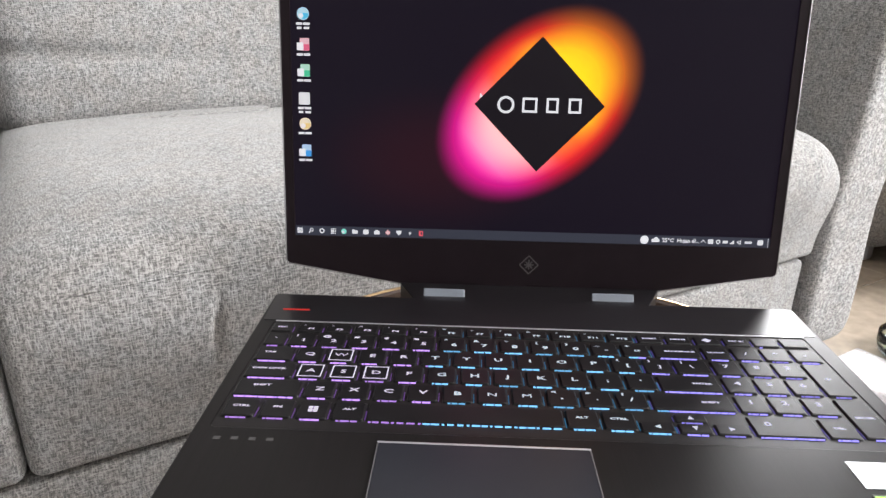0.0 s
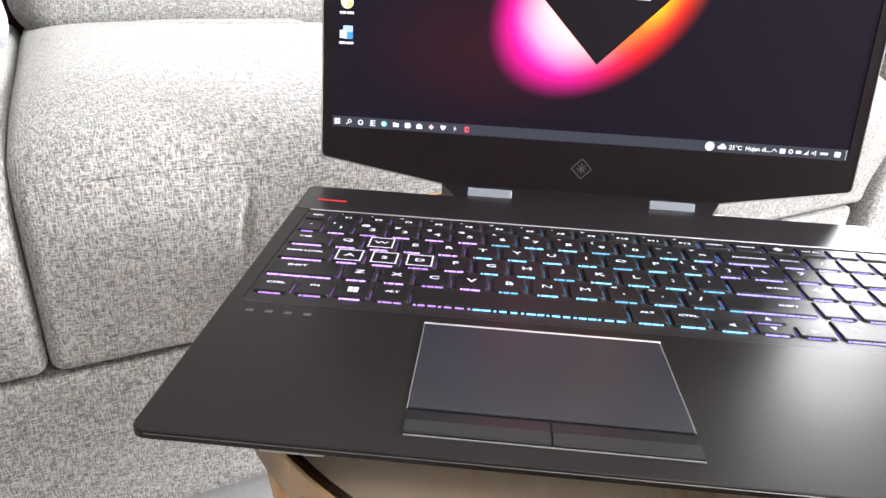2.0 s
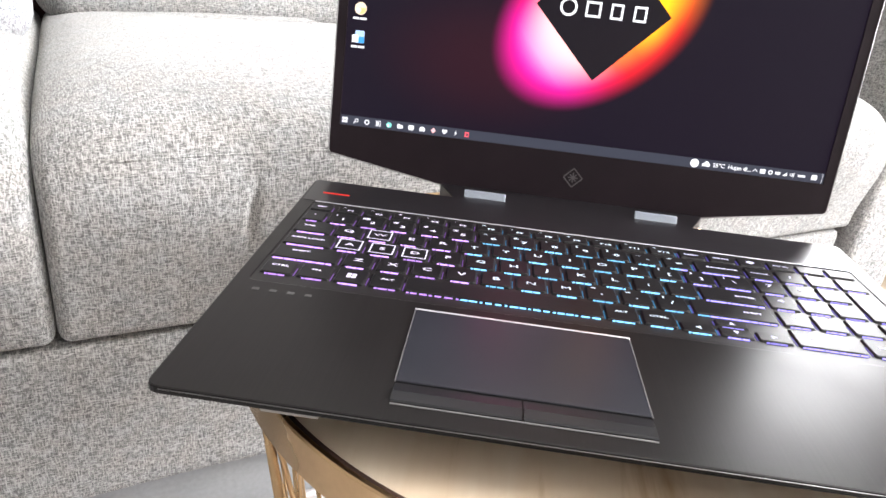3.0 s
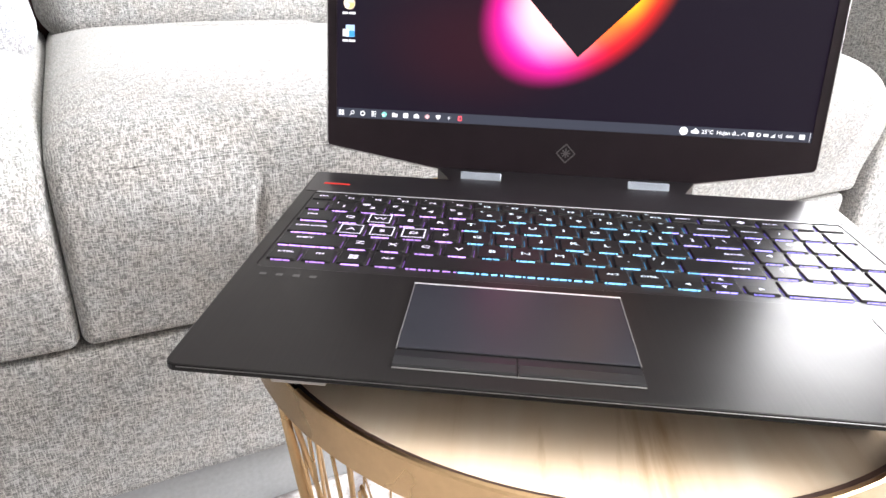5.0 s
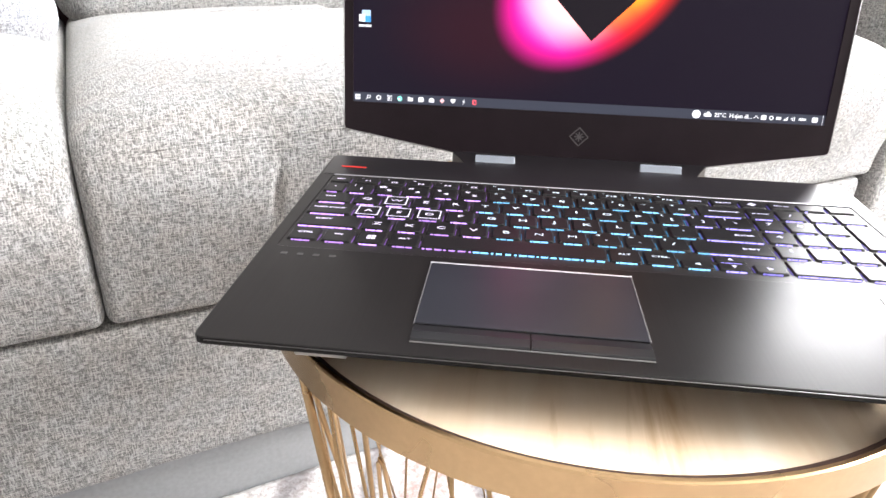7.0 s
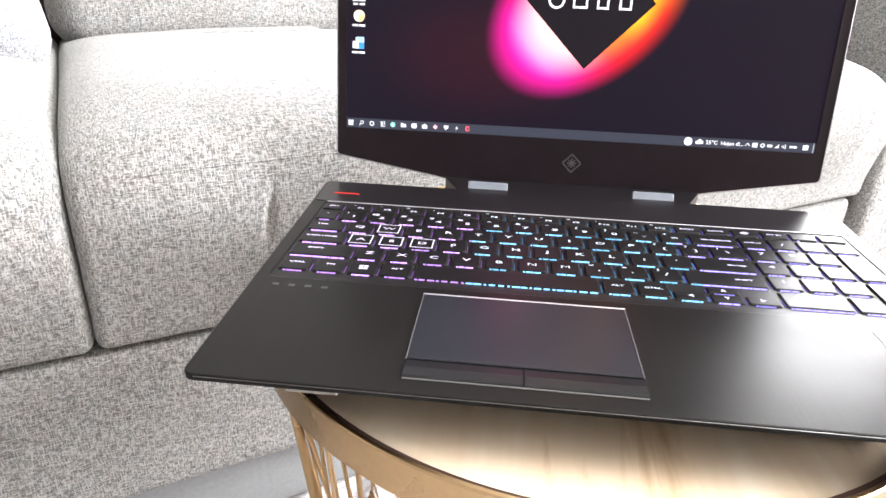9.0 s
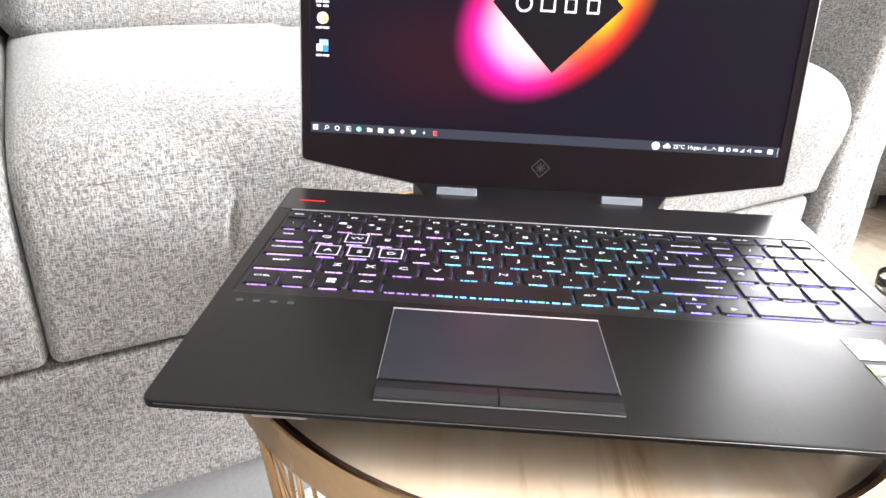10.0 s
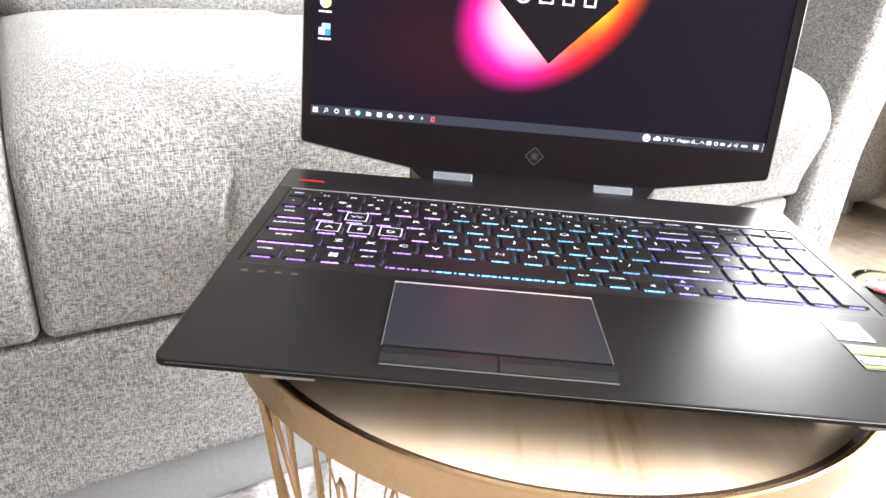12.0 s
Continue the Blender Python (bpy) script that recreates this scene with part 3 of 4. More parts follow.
    part("armrest", soft_box(1.044, 1.187, -0.014, 0.90, 0.086, 0.645, np.array((0.018, 0.018, 0.05)), (18, 50, 40), arm_shape), M_FABRIC_SIDE, sofa)


make_sofa()


def make_pillow():
    def shape(p, q):
        x, y, z = p
        x *= 1 - 0.22 * (z + 0.21) / 0.42
        k = (1 - (x / 0.21) ** 2) * (1 - (z / 0.21) ** 2)
        return (x, y * (0.3 + 0.7 * max(0.0, k) ** 0.5), z)
    me = soft_box(-0.21, 0.21, -0.06, 0.06, -0.21, 0.21, 0.05, (26, 6, 26), shape)
    me.materials.append(M_FABRIC_PILLOW)
    ob = new("throw_pillow", me)
    ob.matrix_world = SOFA @ pose(-0.213, 0.385, 0.630, -14, -3, 4)
    tagged(ob, "pale grey speckled throw pillow leaning on the sofa back", "pillow")


make_pillow()


# ---------------------------------------------------------------- side table
TABLE = Vector((0.0005, 0.1530, 0.0))
RIM_R, RIM_TOP, RIM_LOW, WOOD_Z = 0.1890, 0.3985, 0.3790, 0.3880


def make_table():
    table = thing("side_table", "round side table with pale wooden top and gold wire base", "side table", Matrix.Translation(TABLE))
    n = 128

    def ring(profile):
        verts, faces = [], []
        for i in range(n):
            t = 2 * math.pi * i / n
            for r, z in profile:
                verts.append((r * math.cos(t), r * math.sin(t), z))
        k = len(profile)
        for i in range(n):
            for j in range(k):
                a, b = i * k + j, i * k + (j + 1) % k
                c, d = ((i + 1) % n) * k + (j + 1) % k, ((i + 1) % n) * k + j
                faces.append((a, d, c, b))
        me = mesh_from(verts, faces, True)
        me.set_sharp_from_angle(angle=radians(25))
        return me

    r = RIM_R
    part("rim", ring([(r - 0.0008, RIM_TOP), (r, RIM_TOP - 0.0008), (r, RIM_LOW + 0.0008), (r - 0.0008, RIM_LOW), (r - 0.0022, RIM_LOW), (r - 0.0032, RIM_LOW + 0.001), (r - 0.0032, RIM_TOP - 0.0008), (r - 0.0026, RIM_TOP)]), M_GOLD, table, "gold painted metal band")
    # dark ring added to draw the shaded gap between band and wood
    part("edge_shade", ring([(r - 0.0033, RIM_TOP - 0.0010), (r - 0.0033, WOOD_Z - 0.003), (r - 0.0062, WOOD_Z - 0.003), (r - 0.0062, RIM_TOP - 0.0022)]), M_EDGE_SHADE, table, "dark brown ring for the shaded gap inside the gold band")
    top = [((r - 0.0066) * math.cos(2 * math.pi * i / n), (r - 0.0066) * math.sin(2 * math.pi * i / n)) for i in range(n)]
    part("tabletop", prism(top, WOOD_Z - 0.012, WOOD_Z, 0.0015), M_WOOD, table, "pale wooden tabletop with fine grain")
    low_r = 0.135
    part("foot_ring", tube([(low_r * math.cos(2 * math.pi * i / 64), low_r * math.sin(2 * math.pi * i / 64), 0.013) for i in range(64)], 0.0035, 8, True), M_GOLD, table)
    def at(angle, radius, z):
        a = radians(angle)
        return (radius * math.cos(a), radius * math.sin(a), z)

    def rod(angle, turn, thick):
        part("leg" if thick > 0.002 else "wire", tube([at(angle, r - 0.006, RIM_LOW + 0.003), at(angle + turn, low_r, 0.013)], thick, 8), M_GOLD, table)

    def loop(angle, peak, spread):
        part("wire", tube([at(angle - spread, low_r, 0.013), at(angle - 1.6, r - 0.033, peak - 0.03), at(angle - 0.9, r - 0.030, peak - 0.006), at(angle, r - 0.029, peak), at(angle + 0.9, r - 0.030, peak - 0.006), at(angle + 1.6, r - 0.033, peak - 0.03), at(angle + spread, low_r, 0.013)], 0.0012, 6), M_GOLD, table)

    for angle, turn in ((216.0, -5), (259.5, -29), (262, 6), (265.5, 33), (306.5, 40), (309.5, 29), (30, 10), (100, -10), (160, 9)):
        rod(angle, turn, 0.0025)
    for angle, turn in ((219.2, -50), (291, 34), (298, 26)):
        rod(angle, turn, 0.0015)
    for angle, turn in ((226, -22), (231.5, 4), (246.5, -60), (249.2, -2), (253.8, 22), (257.8, -26), (270, -7), (274.5, 50), (287, 43), (326, -30), (352, -22), (12, 26), (26, -24), (45, 22), (62, -28), (78, 24), (92, -22), (114, 28), (132, -24), (148, 22), (172, -26), (186, 24), (200, -22), (210, 28)):
        rod(angle, turn, 0.0010)
    for angle, peak, spread in ((229, 0.332, 12), (241, 0.300, 13), (271, 0.30, 15), (302, 0.31, 14), (345, 0.32, 16), (70, 0.31, 14), (140, 0.32, 16), (193, 0.31, 14)):
        loop(angle, peak, spread)


make_table()

# ---------------------------------------------------------------- laptop
DECK = 0.420
LEAN = 8.0
LID_Y, LID_Z = 0.2735, 0.431
laptop = thing("laptop", "black gaming laptop, open, with lit keyboard and bright colourful screen", "laptop", Matrix.Translation((0, 0, DECK)))


def zone_of(x):
    return 0 if x < -0.065 else 1 if x < 0.058 else 2


def make_base():
    outline = rounded([(-0.1745, -0.003), (0.1745, -0.003), (0.1800, 0.2445), (-0.1800, 0.2445)], [0.006, 0.006, 0.003, 0.003])
    # top plate with the keyboard opening cut through
    x0, x1, y0, y1 = -0.1690, 0.1676, 0.0875, 0.2015
    bm = bmesh.new()
    outer = [bm.verts.new((x, y, 0)) for x, y in outline]
    inner = [bm.verts.new((x, y, 0)) for x, y in rounded([(x0, y0), (x1, y0), (x1, y1), (x0, y1)], 0.003, 4)]
    edges = [bm.edges.new((a, b)) for loop in (outer, inner) for a, b in zip(loop, loop[1:] + loop[:1])]
    bmesh.ops.triangle_fill(bm, edges=edges, use_beauty=True)
    bmesh.ops.dissolve_limit(bm, angle_limit=0.01, verts=bm.verts[:], edges=bm.edges[:])
    made = bmesh.ops.extrude_face_region(bm, geom=bm.faces[:])
    for v in made["geom"]:
        if isinstance(v, bmesh.types.BMVert):
            v.co.z = -0.0030
    bmesh.ops.recalc_face_normals(bm, faces=bm.faces)
    rim = [e for e in bm.edges if abs(e.verts[0].co.z) < 1e-7 and abs(e.verts[1].co.z) < 1e-7 and len(e.link_faces) == 2 and abs(e.calc_face_angle(0) - math.pi / 2) < 0.2]
    bmesh.ops.bevel(bm, geom=rim, offset=0.0007, segments=2, affect="EDGES", profile=0.5)
    part("top_plate", bm, M_DECK, laptop, "brushed black metal palm rest and deck")
    # sunken keyboard floor
    part("keyboard_well", box(x0 - 0.0005, x1 + 0.0005, y0 - 0.0005, y1 + 0.0005, -0.0028, -0.0004), M_WELL, laptop)
    # the shell narrows towards the table
    shell = rounded([(-0.169, 0.006), (0.169, 0.006), (0.176, 0.2425), (-0.176, 0.2425)], 0.008)
    waist = rounded([(-0.134, 0.018), (0.134, 0.018), (0.172, 0.2415), (-0.172, 0.2415)], 0.008)
    low = rounded([(-0.128, 0.031), (0.128, 0.031), (0.164, 0.238), (-0.164, 0.238)], 0.008)
    k = len(shell)
    verts = [(x, y, -0.0062) for x, y in shell] + [(x, y, -0.0110) for x, y in waist] + [(x, y, -0.0275) for x, y in low]
    faces = [tuple(range(k)), tuple(range(2 * k, 3 * k))]
    for lvl in (0, k):
        for i in range(k):
            j = (i + 1) % k
            faces.append((lvl + i, lvl + j, lvl + k + j, lvl + k + i))
    bm = bmesh.new()
    vs = [bm.verts.new(v) for v in verts]
    for f in faces:
        bm.faces.new([vs[i] for i in f])
    part("bottom_shell", bm, M_SHELL, laptop)
    part("lip", prism(rounded([(-0.1700, 0.0035), (0.1700, 0.0035), (0.1765, 0.243), (-0.1765, 0.243)], 0.008), -0.0062, -0.0050), M_SHELL, laptop)
    # rear block with the vents, behind the hinge
    part("rear_block", prism(rounded([(-0.084, 0.2455), (0.084, 0.2455), (0.084, 0.270), (-0.084, 0.270)], 0.004), -0.018, -0.012, 0.002), M_SHELL, laptop)
    for x0, x1 in ((-0.132, -0.110), (0.110, 0.132)):
        part("front_strip", box(x0, x1, -0.0010, 0.008, -0.0062, -0.0034, 0.0006, 1), M_RUBBER, laptop, "pale strip under the front edge")
    for x0, x1, y0, y1 in ((-0.10, -0.07, 0.072, 0.080), (0.07, 0.10, 0.072, 0.080), (-0.13, 0.13, 0.215, 0.226)):
        part("rubber_foot", box(x0, x1, y0, y1, -0.0322, -0.0170, 0.001, 1), M_SHELL, laptop)
    # grey tube draws the pale highlight on the deck's front edge
    part("front_highlight", tube([(-0.1690, -0.0030, -0.0010), (0.1690, -0.0029, -0.0010)], 0.00025, 6), M_EDGE, laptop, "fine grey line drawn as the front edge's highlight")
    # bright line behind the keys
    part("bright_line", box(-0.1685, 0.1685, 0.2018, 0.2030, -0.0002, 0.0004, 0.0002, 1), M_BRIGHT_EDGE, laptop)
    part("hinge_panel", prism(rounded([(-0.1770, 0.2034), (0.1770, 0.2034), (0.1785, 0.2438), (-0.1785, 0.2438)], 0.002), -0.0004, 0.0003), M_GLOSS, laptop, "glossy black strip before the hinge")
    part("power_light", box(-0.168, -0.150, 0.2184, 0.2200, -0.0001, 0.0008, 0.0003, 1), M_RED_LED, laptop, "glowing red power bar")
    for i, x in enumerate((-0.1625, -0.154, -0.1455, -0.137)):
        part("deck_mark", box(x - 0.0016, x + 0.0016, 0.0772, 0.0796, -0.0003, 0.0002), M_DECK_MARK, laptop)


def make_pad():
    x0, x1, y0, y1 = -0.0855, 0.0135, 0.0075, 0.0785
    ym = 0.0205
    xm = (x0 + x1) / 2
    part("pad_rim", box(x0 - 0.0005, x1 + 0.0005, y0 - 0.0004, y1 + 0.0003, -0.0005, -0.0001), M_WELL, laptop)
    part("pad_edge", box(x0 - 0.0006, x1 + 0.0006, y1 + 0.0001, y1 + 0.0013, -0.0003, 0.0009, 0.0003, 1), M_BRIGHT_EDGE, laptop, "bright cut edge behind the touchpad")
    for x in (x0 - 0.0003, x1 + 0.0003):
        part("pad_edge", box(x - 0.0002, x + 0.0002, ym, y1, -0.0003, 0.0007), M_EDGE, laptop)
    part("pad_edge", box(x0, x1, y0 - 0.0011, y0 - 0.0004, -0.0003, 0.0005, 0.0002, 1), M_EDGE, laptop)
    part("touchpad", box(x0, x1, ym + 0.0003, y1, -0.0003, 0.0008, 0.0003, 1), M_PAD, laptop, "dark grey smooth touchpad")
    ya, yb, yc = ym - 0.0003, ym - 0.0068, y0
    for a, b in ((x0, xm - 0.0004), (xm + 0.0004, x1)):
        ring = ((ya, 0.0000), (yb, 0.0012), (yc + 0.0006, 0.0012), (yc, 0.0006), (yc, -0.0003), (ya, -0.0003))
        verts = [(x, y, z) for x in (a, b) for y, z in ring]
        k = len(ring)
        faces = [tuple(range(k)), tuple(range(k, 2 * k))[::-1]] + [(i, i + k, (i + 1) % k + k, (i + 1) % k) for i in range(k)]
        bm = bmesh.new()
        vs = [bm.verts.new(v) for v in verts]
        for f in faces:
            bm.faces.new([vs[i] for i in f])
        part("pad_button", bm, M_PAD_KEY, laptop, "dark button with a dipped rear half")


PITCH = 0.01835
CAP_TOP, CAP_LOW = 0.0007, -0.0003


def make_key(x0, x1, y0, y1, legend="", size=0.0042, dx=0.0, dy=0.0, second="", ring=False, icon=""):
    y0, y1 = y0 + 0.0002, y1 - 0.0001
    w, d = x1 - x0, y1 - y0
    cx, cy = (x0 + x1) / 2, (y0 + y1) / 2
    zone = zone_of(cx)
    base = rounded([(-w / 2, -d / 2), (w / 2, -d / 2), (w / 2, d / 2), (-w / 2, d / 2)], 0.0011, 2)
    k = len(base)
    verts = [(x, y, CAP_LOW) for x, y in base] + [(x * (1 - 0.0008 / w), y * (1 - 0.0008 / d), CAP_TOP - 0.0004) for x, y in base] + [(x * (1 - 0.0018 / w), y * (1 - 0.0018 / d), CAP_TOP) for x, y in base]
    faces = [tuple(range(k))[::-1], tuple(range(2 * k, 3 * k))]
    for lvl in (0, k):
        for i in range(k):
            j = (i + 1) % k
            faces.append((lvl + i, lvl + j, lvl + k + j, lvl + k + i))
    key = part("key", mesh_from(verts, faces), M_KEY, laptop, at=pose(cx, cy, 0))
    # light that leaks out along the front and the side, in short dashes
    rng = random.Random(int(cx * 9000) * 31 + int(cy * 9000))
    lit = {}

    def dash(a0, a1, b0, b1):
        z = zone_of(cx + (a0 + a1) / 2)
        if z not in lit:
            lit[z] = bmesh.new()
        made = bmesh.ops.create_cube(lit[z], size=1.0)
        for v in made["verts"]:
            v.co = ((a0 + a1) / 2 + v.co.x * (a1 - a0), (b0 + b1) / 2 + v.co.y * (b1 - b0), -0.0001 + v.co.z * 0.0006)
    top_row = cy > 0.186
    inset = (0.0031 if d < 0.02 else 0.004) if w < 0.03 else 0.0016
    a = -w / 2 + inset
    step = 0
    while a < w / 2 - inset - 0.0010 and not (top_row and rng.random() < 0.8):
        ln = min((0.0013, 0.0036, 0.0036)[step % 3] * rng.uniform(0.8, 1.25), w / 2 - inset - a)
        dash(a, a + ln, -d / 2 - 0.0007 + 0.0001 * rng.random(), -d / 2 - 0.0001)
        a += ln + rng.uniform(0.0003, 0.0007) + (rng.uniform(0.0, 0.0012) if w > 0.06 else 0.0)
        step += 1
    side = -1 if cx > 0.06 else 1
    part("side_light", box(side * (w / 2 + 0.0005) - 0.0002, side * (w / 2 + 0.0005) + 0.0002, -d / 2 + 0.001, -d / 2 + 0.001 + min(0.008, d * 0.55), -0.0004, 0.0000), M_ZONE_DIM[zone], key)
    for z, bm in lit.items():
        part("key_light", bm, (M_ZONE_SOFT if rng.random() < 0.3 else M_ZONE)[z], key, "coloured light under the key")

    def write(text, sz, x, y):
        me = words(text, sz, 0.0 if text in "MNW" else 0.00010, 1.6)
        part("legend", me, M_LEGEND[zone], key, at=pose(x, y, CAP_TOP + 0.00012))
    if legend:
        write(legend, size * (1.02 if len(legend) == 1 else 0.86), dx, dy)
    if second:
        write(second, size * 0.72, -w * 0.24, d * 0.30)
    if ring:
        bm = bmesh.new()
        t = 0.0007
        ax, ay = w / 2 - 0.0014, d / 2 - 0.0014
        for a in ((-ax, ax, -ay, -ay + t), (-ax, ax, ay - t, ay), (-ax, -ax + t, -ay + t, ay - t), (ax - t, ax, -ay + t, ay - t)):
            vs = [bm.verts.new((x, y, CAP_TOP + 0.00012)) for x, y in ((a[0], a[2]), (a[1], a[2]), (a[1], a[3]), (a[0], a[3]))]
            bm.faces.new(vs)
        part("outline", bm, M_LEGEND[zone], key, "pale lit outline")
    if icon:
        bm = bmesh.new()
        shapes = []
        if icon == "panes":
            for sx in (-1, 1):
                for sy in (-1, 1):
                    shapes.append([(sx * 0.0013 + a * 0.0011, sy * 0.0013 + b * 0.0011) for a, b in ((-1, -1), (1, -1), (1, 1), (-1, 1))])
        elif icon == "diamond":
            shapes.append([(0, -0.0024), (0.0030, 0), (0, 0.0024), (-0.0030, 0)])
        else:
            s = 0.0015
            tri = {"left": [(-s, 0), (s, -s), (s, s)], "right": [(s, 0), (-s, s), (-s, -s)], "up": [(0, s), (-s, -s), (s, -s)], "down": [(0, -s), (s, s), (-s, s)]}
            shapes.append(tri[icon])
        for sh in shapes:
            bm.faces.new([bm.verts.new((x, y, CAP_TOP + 0.00012)) for x, y in sh])
        part("legend", bm, M_LEGEND[zone], key)


def make_keyboard():
    half, deep = 0.0081, 0.0080

    def row(y, x, keys, **more):
        for i, text in enumerate(keys):
            cx = x + i * PITCH
            make_key(cx - half, cx + half, y - deep, y + deep, text, **more)

    # function row
    yf, dh = 0.1928, 0.0056
    make_key(-0.1680, -0.1545, yf - dh, yf + dh, "ESC", 0.0026)
    for i in range(12):
        cx = -0.1435 + i * 0.01768
        make_key(cx - 0.0078, cx + 0.0078, yf - dh, yf + dh, "F%d" % (i + 1), 0.0034, 0.001, -0.0014, second="-\u2022=\u2022-="[i % 6])
    for cx, text in ((0.0690, "INSERT"), (0.0867, "DELETE"), (0.1225, "PRT SC"), (0.1400, ""), (0.1575, "")):
        make_key(cx - 0.0078, cx + 0.0078, yf - dh, yf + dh, text, 0.0021)
    make_key(0.1045 - 0.0078, 0.1045 + 0.0078, yf - dh, yf + dh, icon="diamond")
    # number row
    yn = 0.1772
    make_key(-0.1680, -0.1550, yn - 0.0076, yn + 0.0076, "`", 0.0042)
    for i, (a, b) in enumerate(zip("1234567890-=", "!@#$%^&*()_+")):
        cx = -0.1450 + i * PITCH
        make_key(cx - half, cx + half, yn - 0.0076, yn + 0.0076, a, 0.0046, 0.001, -0.001, second=b)
    make_key(0.0672, 0.0950, yn - 0.0076, yn + 0.0076, "BACKSPACE", 0.0024, 0.002)
    # letters
    yq, ya, yz, yb = 0.1595, 0.1410, 0.1225, 0.1036
    make_key(-0.1680, -0.1460, yq - deep, yq + deep, "TAB", 0.0027, -0.003, 0.001)
    for i, c in enumerate("QWERTYUIOP"):
        cx = -0.1362 + i * PITCH
        make_key(cx - half, cx + half, yq - deep, yq + deep, c, 0.0046, ring=c == "W")
    for i, (a, b) in enumerate(zip("[]", "{}")):
        cx = -0.1362 + (10 + i) * PITCH
        make_key(cx - half, cx + half, yq - deep, yq + deep, a, 0.0040, 0.001, -0.001, second=b)
    make_key(0.0752, 0.0950, yq - deep, yq + deep, "\\", 0.0042, second="|")
    make_key(-0.1680, -0.1410, ya - deep, ya + deep, "CAPS LOCK", 0.0026, -0.001, 0.001)
    for i, c in enumerate("ASDFGHJKL;'"):
        cx = -0.1316 + i * PITCH
        make_key(cx - half, cx + half, ya - deep, ya + deep, c, 0.0046, ring=c in "ASD")
    make_key(0.0615, 0.0950, ya - deep, ya + deep, "ENTER", 0.0026, 0.007)
    make_key(-0.1680, -0.1325, yz - deep, yz + deep, "SHIFT", 0.0028, -0.004, 0.002)
    for i, c in enumerate("ZXCVBNM,./"):
        cx = -0.1225 + i * PITCH
        make_key(cx - half, cx + half, yz - deep, yz + deep, c, 0.0046, second="<>?"[i - 7] if i > 6 else "")
    make_key(0.0525, 0.0950, yz - deep, yz + deep, "SHIFT", 0.0028, 0.010, second="")
    # bottom row
    for cx, text in ((-0.1590, "CTRL"), (-0.1403, "FN"), (-0.1037, "ALT"), (0.0138, "ALT"), (0.0322, "CTRL")):
        make_key(cx - 0.0084, cx + 0.0084, yb - deep, yb + deep, text, 0.0027, 0, 0.001)
    make_key(-0.1220 - half, -0.1220 + half, yb - deep, yb + deep, icon="panes")
    make_key(-0.0945, 0.0046, yb - deep, yb + deep)
    make_key(0.0417, 0.0585, yb - deep - 0.001, yb + 0.0005, icon="left")
    make_key(0.0603, 0.0768, yb + 0.0008, yb + deep, icon="up")
    make_key(0.0603, 0.0768, yb - deep - 0.001, yb + 0.0000, icon="down")
    make_key(0.0784, 0.0950, yb - deep - 0.001, yb + 0.0005, icon="right")
    # number pad
    xs = (0.1050, 0.1226, 0.1402, 0.1578)
    h2 = 0.0079
    for cx, text in zip(xs, ("NUM LK", "/", "*", "-")):
        make_key(cx - h2, cx + h2, yn - 0.0076, yn + 0.0076, text, 0.0020 if len(text) > 1 else 0.0042)
    for y, line in ((yq, "789"), (ya, "456"), (yz, "123")):
        for cx, text in zip(xs, line):
            make_key(cx - h2, cx + h2, y - deep, y + deep, text, 0.0046, 0, 0.0015)
    make_key(xs[3] - h2, xs[3] + h2, ya - deep, yq + deep, "+", 0.0042)
    make_key(xs[3] - h2, xs[3] + h2, yb - deep, yz + deep, "ENTER", 0.0024)
    make_key(xs[0] - h2, xs[1] + h2, yb - deep - 0.001, yb + deep, "0", 0.0046, -0.008, 0.0015)
    make_key(xs[2] - h2, xs[2] + h2, yb - deep - 0.001, yb + deep, "DEL", 0.0024)


LID = pose(0, LID_Y, LID_Z - DECK, -LEAN, 0, 0)


